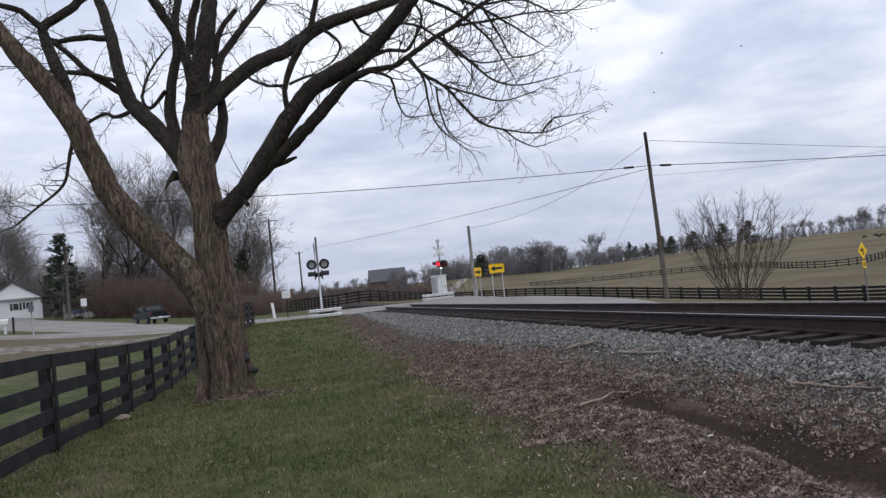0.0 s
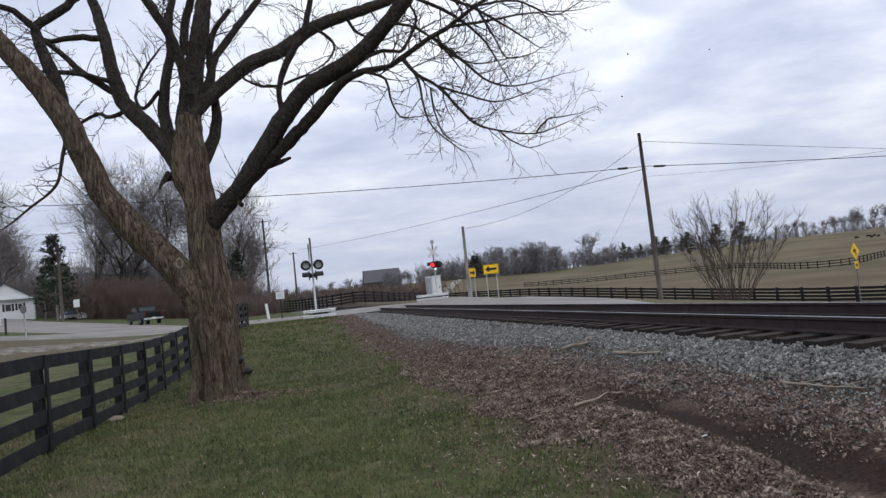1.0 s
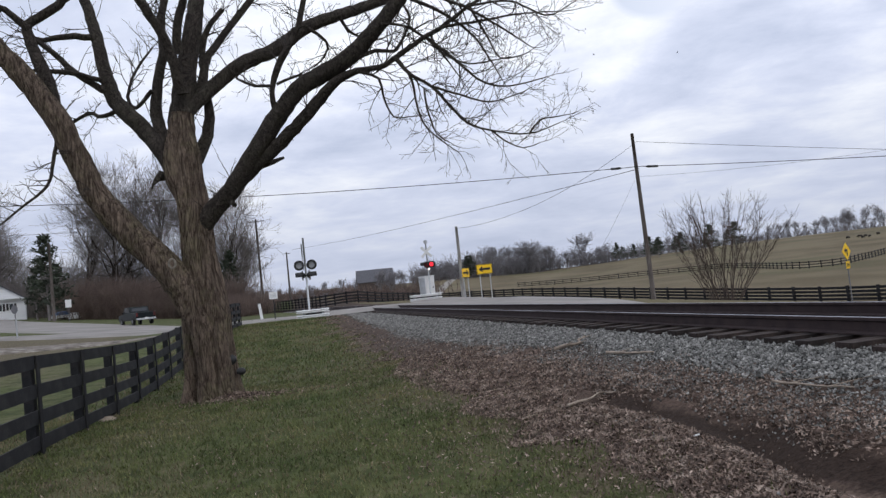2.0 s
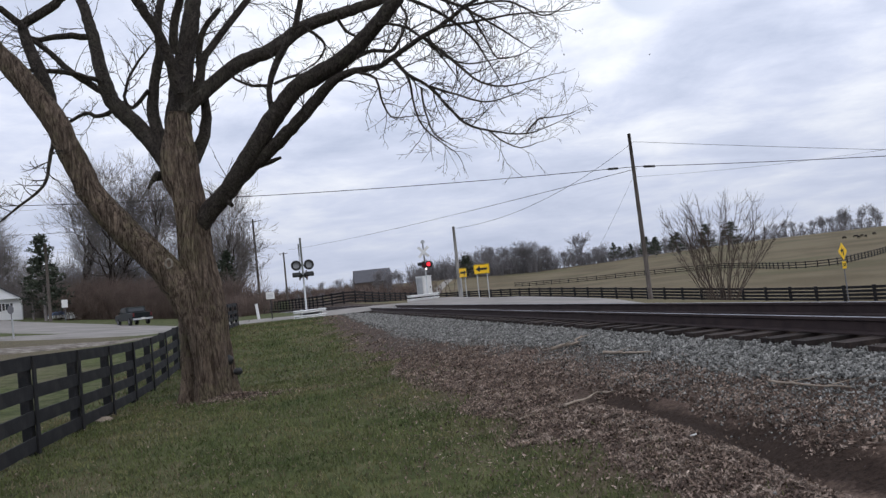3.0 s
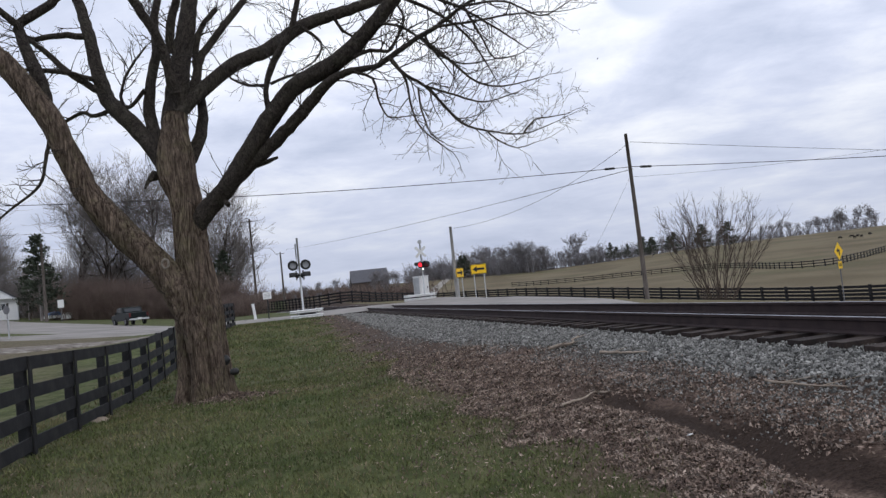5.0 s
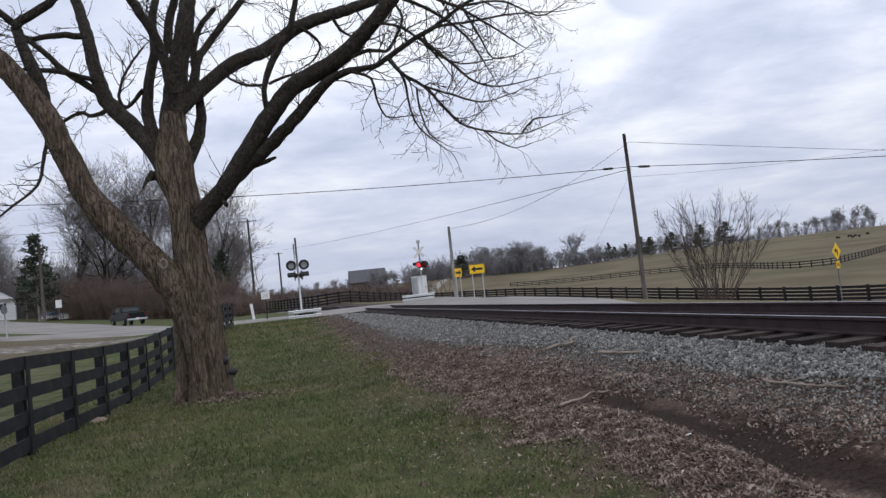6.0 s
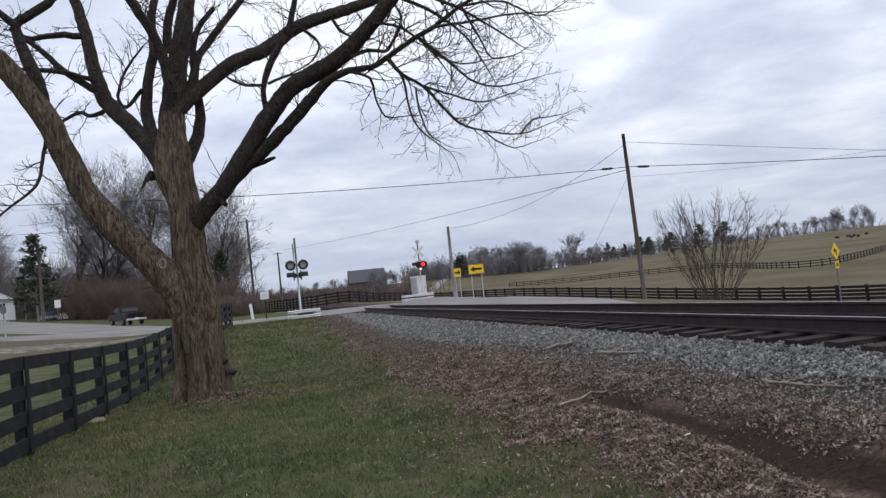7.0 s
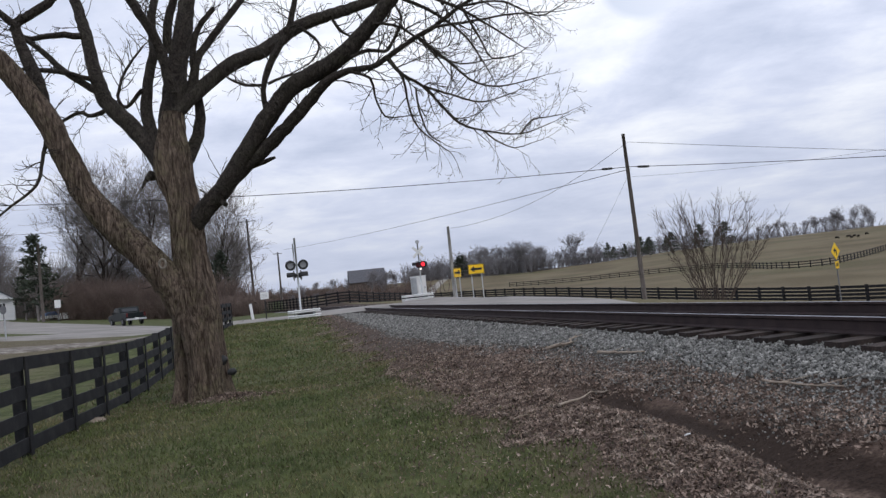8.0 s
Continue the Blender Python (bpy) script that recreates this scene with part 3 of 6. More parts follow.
def limb_axes():
    limbs = {}
    limbs["trunk"] = [(0.20, 0.00, -0.10, 0.50), (0.19, 0.00, 0.07, 0.43), (0.21, 0.00, 0.35, 0.36), (0.22, 0.00, 0.73, 0.325), (0.20, 0.00, 1.18, 0.315), (0.17, 0.00, 1.74, 0.310), (0.06, 0.00, 2.32, 0.335), (0.00, 0.00, 2.89, 0.330), (0.0, 0.00, 3.46, 0.310), (-0.05, 0.00, 4.04, 0.300), (-0.14, 0.00, 4.45, 0.350), (-0.14, 0.00, 4.91, 0.34), (-0.12, 0.00, 5.37, 0.252), (-0.07, 0.00, 5.77, 0.197)]
    limbs["root_left"] = [(-0.40, 0.28, 2.05, 0.130), (-0.38, 0.27, 1.68, 0.150), (-0.37, 0.22, 1.23, 0.146), (-0.37, 0.15, 0.68, 0.148), (-0.38, 0.07, 0.24, 0.170), (-0.41, 0.02, -0.10, 0.24)]
    limbs["foot_left"] = [(0.02, -0.16, -0.10, 0.26), (0.03, -0.17, 0.15, 0.21), (0.04, -0.17, 0.50, 0.19), (0.05, -0.17, 0.90, 0.20), (0.03, -0.17, 1.30, 0.23), (-0.09, -0.18, 1.76, 0.260), (-0.28, -0.24, 2.31, 0.24)]
    limbs["left"] = [(0.02, -0.17, 1.42, 0.16), (-0.10, -0.19, 1.76, 0.26), (-0.30, -0.27, 2.31, 0.284), (-0.61, -0.36, 2.82, 0.277), (-1.05, -0.44, 3.33, 0.270), (-1.37, -0.53, 3.78, 0.253), (-1.68, -0.61, 4.26, 0.236), (-1.93, -0.69, 4.99, 0.224), (-2.16, -0.78, 5.63, 0.217), (-2.46, -0.86, 6.18, 0.205), (-2.80, -0.95, 6.70, 0.194), (-3.10, -1.03, 7.13, 0.167), (-3.54, -1.12, 7.83, 0.131), (-3.96, -1.20, 8.54, 0.100)]
    limbs["left_up"] = [(-2.33, -0.50, 5.71, 0.127), (-2.42, -0.45, 6.34, 0.127), (-2.62, -0.40, 6.92, 0.117), (-2.81, -0.35, 7.48, 0.101), (-2.86, -0.30, 7.75, 0.091), (-2.36, -0.25, 8.06, 0.086), (-1.79, -0.20, 8.55, 0.070)]
    limbs["left_tip"] = [(-2.81, -0.40, 7.65, 0.074), (-3.07, -0.67, 7.93, 0.063), (-3.33, -0.93, 7.99, 0.051), (-3.57, -1.20, 8.17, 0.040)]
    limbs["midleft"] = [(-0.32, 0.00, 4.64, 0.186), (-0.68, 0.17, 5.23, 0.177), (-1.14, 0.34, 5.79, 0.168), (-1.60, 0.51, 6.32, 0.159), (-1.86, 0.69, 7.04, 0.138), (-2.04, 0.86, 7.92, 0.122), (-2.30, 1.03, 8.76, 0.106), (-2.60, 1.20, 9.51, 0.083)]
    limbs["midleft_b"] = [(-1.70, 0.50, 6.48, 0.079), (-2.27, 0.40, 6.91, 0.068), (-2.71, 0.30, 7.40, 0.056), (-3.08, 0.20, 7.71, 0.050)]
    limbs["midleft_c"] = [(-1.99, 0.80, 7.82, 0.069), (-2.56, 0.63, 7.84, 0.063), (-3.01, 0.47, 7.75, 0.051), (-3.20, 0.30, 7.83, 0.039)]
    limbs["midleft_d"] = [(-1.77, 0.50, 6.73, 0.057), (-2.10, 0.17, 6.82, 0.050), (-2.44, -0.17, 6.82, 0.049), (-2.69, -0.50, 6.76, 0.037)]
    limbs["midleft_e"] = [(-1.44, 0.40, 6.13, 0.051), (-1.88, 0.53, 6.02, 0.045), (-2.23, 0.67, 6.16, 0.040), (-2.66, 0.80, 6.04, 0.035)]
    limbs["inner_left"] = [(-0.39, 0.20, 5.01, 0.133), (-0.70, 0.34, 5.74, 0.123), (-0.69, 0.48, 6.55, 0.102), (-0.56, 0.62, 7.31, 0.097), (-0.61, 0.76, 7.98, 0.086), (-0.44, 0.90, 8.90, 0.070)]
    limbs["centre"] = [(-0.17, 0.00, 4.79, 0.284), (-0.15, 0.10, 5.51, 0.253), (-0.08, 0.20, 6.17, 0.233), (0.02, 0.30, 6.90, 0.190), (0.16, 0.40, 7.64, 0.169), (0.25, 0.50, 8.28, 0.153), (0.36, 0.60, 9.05, 0.125)]
    limbs["centre_left"] = [(0.03, -0.20, 6.10, 0.129), (-0.04, -0.40, 6.74, 0.106), (-0.13, -0.60, 7.18, 0.094), (-0.34, -0.80, 7.63, 0.088), (-0.57, -1.00, 8.12, 0.071)]
    limbs["centre_fork"] = [(0.01, -0.20, 6.91, 0.086), (0.07, -0.30, 7.45, 0.086), (0.26, -0.40, 7.90, 0.074), (0.40, -0.50, 8.36, 0.063)]
    limbs["centre_right"] = [(-0.04, 0.20, 5.87, 0.100), (0.18, 0.42, 6.32, 0.101), (0.32, 0.64, 7.04, 0.080), (0.58, 0.86, 7.53, 0.075), (0.96, 1.08, 8.10, 0.071), (1.44, 1.30, 8.82, 0.066)]
    limbs["inner_right"] = [(-0.20, 0.30, 4.61, 0.145), (0.08, 0.38, 5.02, 0.135), (0.28, 0.47, 5.49, 0.113), (0.31, 0.55, 6.05, 0.091), (0.23, 0.63, 6.81, 0.069), (0.30, 0.72, 7.62, 0.063), (0.71, 0.80, 8.17, 0.052)]
    limbs["right_upper"] = [(-0.07, 0.00, 5.67, 0.131), (0.19, 0.19, 6.04, 0.144), (0.51, 0.38, 6.40, 0.146), (1.09, 0.56, 6.85, 0.148), (1.79, 0.75, 7.18, 0.150), (2.40, 0.94, 7.64, 0.140), (3.14, 1.12, 7.92, 0.124), (4.03, 1.31, 8.21, 0.108), (4.95, 1.50, 8.61, 0.085)]
    limbs["right_low"] = [(0.05, 0.00, 3.40, 0.210), (0.58, -0.16, 3.86, 0.180), (0.94, -0.32, 4.16, 0.180), (1.40, -0.48, 4.70, 0.178), (1.95, -0.64, 5.34, 0.172), (2.50, -0.80, 5.83, 0.168), (3.14, -0.96, 6.06, 0.168), (3.64, -1.12, 6.33, 0.156), (4.11, -1.28, 6.71, 0.139), (4.62, -1.44, 7.18, 0.123), (5.14, -1.60, 7.64, 0.097)]
    limbs["right_twin"] = [(1.10, -0.30, 4.30, 0.145), (1.74, -0.47, 4.72, 0.130), (2.26, -0.65, 5.09, 0.122), (2.82, -0.82, 5.55, 0.110), (3.19, -0.99, 5.82, 0.085), (3.60, -1.16, 5.91, 0.060), (4.03, -1.34, 5.88, 0.050), (4.37, -1.51, 5.99, 0.049), (4.82, -1.68, 6.19, 0.043), (5.22, -1.85, 6.32, 0.038), (5.72, -2.03, 6.58, 0.030), (6.22, -2.20, 6.74, 0.023)]
    limbs["right_riser"] = [(1.92, -0.50, 5.27, 0.074), (1.88, -0.58, 5.86, 0.052), (2.07, -0.66, 6.35, 0.068), (2.49, -0.74, 6.95, 0.062), (2.67, -0.82, 7.48, 0.052), (2.82, -0.90, 7.88, 0.041)]
    limbs["droop_a"] = [(4.33, -1.80, 5.87, 0.036), (4.57, -1.91, 5.51, 0.031), (4.91, -2.03, 5.22, 0.026), (5.20, -2.14, 4.82, 0.023), (5.45, -2.26, 4.47, 0.021), (5.82, -2.37, 4.28, 0.016), (6.43, -2.49, 4.13, 0.012), (6.95, -2.60, 4.24, 0.007)]
    limbs["droop_b"] = [(4.37, -1.80, 5.85, 0.029), (4.59, -1.73, 5.46, 0.024), (4.63, -1.65, 5.01, 0.019), (4.77, -1.58, 4.61, 0.016), (5.20, -1.50, 4.20, 0.010)]
    limbs["droop_c"] = [(3.60, -1.40, 5.82, 0.030), (3.99, -1.30, 5.67, 0.025), (4.03, -1.20, 5.36, 0.020), (4.18, -1.10, 4.99, 0.016), (4.48, -1.00, 4.99, 0.010)]
    limbs["droop_d"] = [(4.93, -1.90, 6.14, 0.028), (5.43, -2.12, 5.55, 0.023), (5.76, -2.35, 5.13, 0.018), (6.18, -2.58, 4.94, 0.013), (6.76, -2.80, 4.96, 0.008)]
    limbs["droop_e"] = [(5.22, -2.00, 6.26, 0.028), (5.89, -2.00, 6.30, 0.021), (6.60, -2.00, 6.36, 0.016), (7.34, -2.00, 6.33, 0.009)]
    limbs["droop_f"] = [(4.95, -2.00, 5.22, 0.023), (5.36, -2.40, 4.93, 0.018), (5.80, -2.80, 4.65, 0.013), (6.31, -3.20, 4.65, 0.008)]
    limbs["droop_g"] = [(4.99, -1.90, 6.20, 0.024), (5.16, -1.67, 5.93, 0.019), (5.66, -1.43, 5.75, 0.015), (6.37, -1.20, 5.86, 0.010)]
    limbs["droop_h"] = [(5.72, -2.10, 6.53, 0.023), (5.93, -2.33, 5.92, 0.018), (6.09, -2.57, 5.43, 0.013), (6.44, -2.80, 5.37, 0.009)]
    limbs["droop_i"] = [(4.79, -1.90, 5.24, 0.021), (4.80, -2.00, 4.85, 0.017), (4.92, -2.10, 4.37, 0.013), (5.12, -2.20, 4.18, 0.008)]
    limbs["top_a"] = [(4.82, -1.90, 7.01, 0.033), (5.52, -2.13, 6.59, 0.026), (6.13, -2.37, 6.06, 0.018), (6.58, -2.60, 5.58, 0.009)]
    limbs["top_b"] = [(4.64, -1.70, 6.99, 0.034), (5.24, -1.60, 6.68, 0.027), (5.79, -1.50, 6.22, 0.020), (6.18, -1.40, 5.52, 0.010)]
    limbs["top_c"] = [(4.14, -1.50, 6.62, 0.029), (4.60, -1.33, 6.58, 0.025), (5.09, -1.17, 6.22, 0.020), (5.48, -1.00, 5.67, 0.010)]
    limbs["top_d"] = [(5.72, -2.10, 6.55, 0.023), (6.37, -2.40, 6.44, 0.018), (6.90, -2.70, 6.02, 0.013), (7.17, -3.00, 6.01, 0.009)]
    limbs["top_e"] = [(2.46, 0.60, 7.55, 0.040), (2.87, 0.80, 7.21, 0.029), (2.69, 1.00, 6.92, 0.021), (2.27, 1.20, 6.77, 0.012)]
    limbs["top_f"] = [(3.16, 0.90, 7.83, 0.041), (3.35, 1.13, 7.53, 0.030), (3.82, 1.37, 7.38, 0.021), (4.22, 1.60, 7.55, 0.012)]
    limbs["mid_a"] = [(1.93, -0.60, 5.96, 0.031), (1.57, -0.70, 5.97, 0.026), (1.28, -0.80, 6.10, 0.021), (1.17, -0.90, 6.28, 0.013)]
    limbs["mid_b"] = [(1.98, -0.60, 5.98, 0.031), (2.37, -0.53, 6.13, 0.026), (2.69, -0.47, 6.17, 0.021), (2.98, -0.40, 6.37, 0.013)]
    limbs["tip_a"] = [(6.42, -2.55, 4.11, 0.016), (6.65, -2.47, 4.35, 0.014), (6.91, -2.38, 4.39, 0.010), (7.21, -2.30, 4.43, 0.007)]
    limbs["tip_b"] = [(5.85, -2.30, 4.29, 0.016), (6.01, -2.40, 4.09, 0.014), (6.31, -2.50, 3.90, 0.010), (6.58, -2.60, 3.94, 0.007)]
    limbs["arch"] = [(3.66, -1.20, 6.14, 0.040), (3.98, -1.08, 6.28, 0.035), (4.29, -0.96, 6.27, 0.033), (4.44, -0.84, 6.46, 0.031), (4.67, -0.72, 6.98, 0.026), (4.45, -0.60, 7.51, 0.021)]
    limbs["hang_left"] = [(-2.25, -0.70, 5.27, 0.042), (-2.27, -0.85, 4.86, 0.033), (-2.33, -1.00, 4.38, 0.028), (-2.73, -1.15, 4.02, 0.025), (-3.11, -1.30, 3.67, 0.015)]
    limbs["hook"] = [(-0.75, 0.30, 6.39, 0.050), (-1.16, 0.45, 6.11, 0.040), (-1.37, 0.60, 6.41, 0.034), (-1.22, 0.75, 6.99, 0.029), (-0.87, 0.90, 7.54, 0.020)]
    limbs["stub_right"] = [(1.44, -0.30, 4.49, 0.075), (1.76, -0.45, 4.52, 0.048), (1.98, -0.60, 4.54, 0.026)]
    limbs["stub_low"] = [(0.75, -0.20, 3.93, 0.076), (0.92, -0.40, 3.75, 0.043)]
    limbs["stub_left"] = [(-0.58, 0.00, 4.55, 0.109), (-0.64, -0.15, 4.46, 0.049), (-0.69, -0.30, 4.26, 0.021)]
    return limbs


def densify(rows, step):
    """A smooth path through limb nodes (x, y, z, radius)."""
    p = [np.array(r) for r in rows]
    out = []
    for i in range(len(p) - 1):
        a, b, c, d = p[max(i - 1, 0)], p[i], p[i + 1], p[min(i + 2, len(p) - 1)]
        n = max(2, int(np.linalg.norm((c - b)[:3]) / step))
        for k in range(n):
            t = k / n
            out.append(0.5 * (2 * b + (c - a) * t + (2 * a - 5 * b + 4 * c - d) * t * t + (3 * b - a - 3 * c + d) * t ** 3))
    out.append(p[-1])
    return out


def twig_cloud(g, rng, p, d, length, r, level, droop=0.05):
    """A crooked twig with side twigs that turn up at their tips."""
    n = max(3, int(length / 0.085))
    pts, rad = [p.copy()], [r]
    d = d.normalized()
    bow = Vector((rng.gauss(0, 0.05), rng.gauss(0, 0.05), rng.gauss(0.03, 0.05)))
    for i in range(n):
        d = (d + bow + Vector((rng.gauss(0, 0.12), rng.gauss(0, 0.12), rng.gauss(0, 0.12)))).normalized()
        p = p + d * (length / n)
        pts.append(p.copy())
        rad.append(max(r * (1 - 0.7 * (i + 1) / n), 0.0032))
        if level > 0 and rng.random() < 0.55:
            side = Vector((rng.gauss(0, 1), rng.gauss(0, 1), rng.gauss(0, 1)))
            side = (side - side.dot(d) * d).normalized()
            twig_cloud(g, rng, p.copy(), d * 0.75 + side * 0.65, length * rng.uniform(0.3, 0.6) * (1.15 - 0.5 * i / n), max(r * 0.62, 0.004), level - 1, droop)
    g.tube(pts, rad, 4 if r > 0.008 else 3, False)


def make_big_tree():
    x0, y0 = -4.58, 14.1
    tree = thing("tree", pose(x0, y0, -0.07), "large bare old tree with forked grey-brown trunk", "tree")
    limbs = limb_axes()
    rng = random.Random(21)
    big = Geo()

    def wob_trunk(i, t, p):
        flare = math.exp(-max(p.z, 0) / 0.22)
        w = 1 + 0.05 * math.sin(3 * t + p.z) + (0.10 + 0.18 * flare) * math.sin(5 * t + 1.2 + 0.25 * p.z) * (0.25 + 0.75 * math.exp(-p.z / 2.0))
        return w + 0.06 * noise.noise(Vector((math.cos(t) * 2, math.sin(t) * 2, p.z * 1.3))) + 0.07 * noise.noise(Vector((math.cos(t) * 6, math.sin(t) * 6, p.z * 0.9))) + 0.04 * noise.noise(Vector((math.cos(t) * 13, math.sin(t) * 13, p.z * 2.4)))

    def wob(i, t, p):
        return 1 + 0.10 * noise.noise(Vector((math.cos(t) + p.x, math.sin(t) + p.y, p.z)) * 1.9) + 0.07 * noise.noise(Vector((math.cos(t) * 5 + p.x, math.sin(t) * 5 + p.y, p.z)))

    for name, rows in limbs.items():
        twigs, limb = Geo(), Geo()
        path = densify(rows, 0.07 if name == "trunk" else 0.12)
        radii = [float(p[3]) for p in path]
        pts = [Vector(p[:3]) for p in path]
        if name == "trunk":
            pts.insert(0, pts[0] + Vector((0, 0, -0.25)))
            radii.insert(0, radii[0] * 1.15)
            big.tube(pts, radii, 96, True, wob_trunk)
            continue
        for i in range(1, len(pts) - 1):
            k = min(0.007, radii[i] * 0.12)
            pts[i] = pts[i] + Vector((rng.gauss(0, k), rng.gauss(0, k), rng.gauss(0, k)))
        limb.tube(pts, radii, 40 if radii[0] > 0.22 else 20 if radii[0] > 0.12 else 10 if radii[0] > 0.05 else 6, True, wob)
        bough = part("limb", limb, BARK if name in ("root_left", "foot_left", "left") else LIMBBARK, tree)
        if name.startswith(("stub", "root", "foot")):
            continue
        thin = radii[0] < 0.06
        for i in range(2, len(pts) - 1):
            r = radii[i]
            chance = 1.0 if thin else (0.5 if r < 0.12 else 0.2)
            if rng.random() < chance:
                d = (pts[i + 1] - pts[i]).normalized()
                side = Vector((rng.gauss(0, 1), rng.gauss(0, 1), rng.gauss(0.3, 1)))
                side = (side - side.dot(d) * d).normalized()
                twig_cloud(twigs, rng, pts[i], d * 0.5 + side * 0.8, rng.uniform(0.35, 0.95) * (0.8 if thin else 1.0), min(r * 0.5, 0.013), 2)
        if radii[-1] < 0.1:
            d = (pts[-1] - pts[-3]).normalized()
            twig_cloud(twigs, rng, pts[-1], d, 0.55, min(radii[-1] * 0.9, 0.012), 2)
        if twigs.v:
            tagged(part("spray", twigs, TWIG, bough, "fine bare twigs"), kind="stuff")
    part("trunk", big, BARK, tree, "thick ridged bark trunk")
    # healed pruning scar on the left limb, and two dark burls low on the trunk
    scar = Geo()
    c = Vector((-0.26, -0.72, 2.72))
    n = 20
    ring = [(c + Vector((math.cos(k * 2 * math.pi / n) * 0.062, -0.02, math.sin(k * 2 * math.pi / n) * 0.085))) for k in range(n + 1)]
    scar.tube(ring, 0.022, 8, False)
    part("scar", scar, SCAR, tree, "pale ring of healed bark")
    for bx, by, bz, br in ((0.46, 0.00, 0.76, 0.11), (0.66, 0.00, 0.52, 0.07)):
        g = Geo().tube([(bx - br * 1.4, by, bz), (bx - br * 0.5, by, bz), (bx + br * 0.3, by, bz), (bx + br * 0.8, by, bz), (bx + br, by, bz)], [br * 0.7, br * 1.05, br, br * 0.6, br * 0.1], 14)
        part("burl", g, BLACK, tree, "round dark burl")
    return tree


make_big_tree()

# ---- near fence ----


def make_near_fence():
    fence = thing("fence", Matrix.Identity(4), "black painted four-board paddock fence beside the lawn", "fence")
    # a line of posts from the camera's side towards the crossing
    x, y = -4.75, 5.62
    dx, dy = -0.197, 0.9804
    posts = []
    for k in range(18):
        posts.append((x, y, hz(x, y)))
        x, y = x + dx * 2.1, y + dy * 2.1
        if k > 4:
            dx += 0.004
            dy = math.sqrt(1 - dx * dx)
    rng = random.Random(2)
    pm = Geo().box((0, 0, 0.58), (0.13, 0.13, 1.6), bevel=0.012).mesh("post", FENCE)
    bat = Geo().box((0, 0, 0.66), (0.10, 0.028, 1.34), bevel=0.006).mesh("batten", FENCE)
    yaw = math.degrees(math.atan2(-dx, dy))
    for px, py, pz in posts:
        ob = new("post", pm)
        ob.parent = fence
        ob.matrix_basis = pose(px, py, pz - 0.05, rng.uniform(-1, 1), rng.uniform(-1, 1), yaw + rng.uniform(-2, 2))
    for (ax, ay, az), (bx, by, bz) in zip(posts, posts[1:]):
        d = Vector((bx - ax, by - ay, bz - az))
        a2 = math.atan2(-d.x, d.y)
        off = Vector((math.cos(a2), math.sin(a2), 0)) * 0.085
        for h in (0.16, 0.50, 0.85, 1.245):
            g = Geo().box((0, 0, 0), (0.026, d.length - 0.006, 0.185))
            ob = part("board", g, FENCE, fence)
            ob.matrix_basis = Matrix.Translation(Vector(((ax + bx) / 2, (ay + by) / 2, (az + bz) / 2 + h + rng.uniform(-0.008, 0.008))) + off) @ d.to_track_quat("Y", "Z").to_matrix().to_4x4()
    for px, py, pz in posts:
        ob = new("batten", bat)
        ob.parent = fence
        a2 = radians(yaw)
        ob.matrix_basis = pose(px + math.cos(a2) * 0.115, py + math.sin(a2) * 0.115, pz, 0, 0, yaw + 90)


make_near_fence()

# ---- poles and wires ----


def make_pole(x, y, top, r, lean=(0, 0), label="weathered wooden utility pole", arms=(), mat=None):
    z = hz(x, y)
    h = top - z
    pole = thing("utility_pole", pose(x, y, z), label, "utility pole")
    g = Geo().tube([(0, 0, -0.4), (lean[0] * 0.33 * h, lean[1] * 0.33 * h, h * 0.33), (lean[0] * 0.66 * h, lean[1] * 0.66 * h, h * 0.66), (lean[0] * h, lean[1] * h, h)], [r * 1.2, r * 1.1, r * 0.95, r * 0.8], 12)
    part("shaft", g, mat or POLEWOOD, pole)
    for dz, w, tilt in arms:
        f = (h - dz) / h
        a = Geo().box((0, 0, 0), (w, 0.1, 0.12), bevel=0.01)
        ob = part("crossarm", a, POLEWOOD, pole)
        ob.matrix_basis = pose(lean[0] * h * f, lean[1] * h * f - r - 0.04, h - dz, 0, tilt, 0)
    return pole


main_pole = make_pole(14.25, 46, 10.50, 0.13, (-0.012, 0), "tall leaning weathered wooden utility pole")
make_pole(2.40, 58.00, 6.6, 0.14, label="short stout pale grey wooden pole beside the road", mat=PALEWOOD)
make_pole(-32.35, 135.00, 18.6, 0.2, (-0.005, 0), "tall wooden pole with a crossarm beyond the railway", arms=((0.5, 3.4, 0),))
make_pole(-32.21, 160.00, 13.5, 0.19, (0, 0), "distant wooden pole with a short crossarm", arms=((0.3, 1.9, 0),))
make_pole(-50.55, 95.00, 13.2, 0.19, (0, 0), "bare wooden pole in front of a pine")


def wire(a, b, sag, r=0.012, label="thin black overhead cable between the poles"):
    g = Geo()
    a, b = Vector(a), Vector(b)
    g.tube([a.lerp(b, t / 24) + Vector((0, 0, -4 * sag * (t / 24) * (1 - t / 24))) for t in range(25)], r, 5)
    return tagged(part("overhead_wire", g, WIRE), label, "cable", "overhead wires")


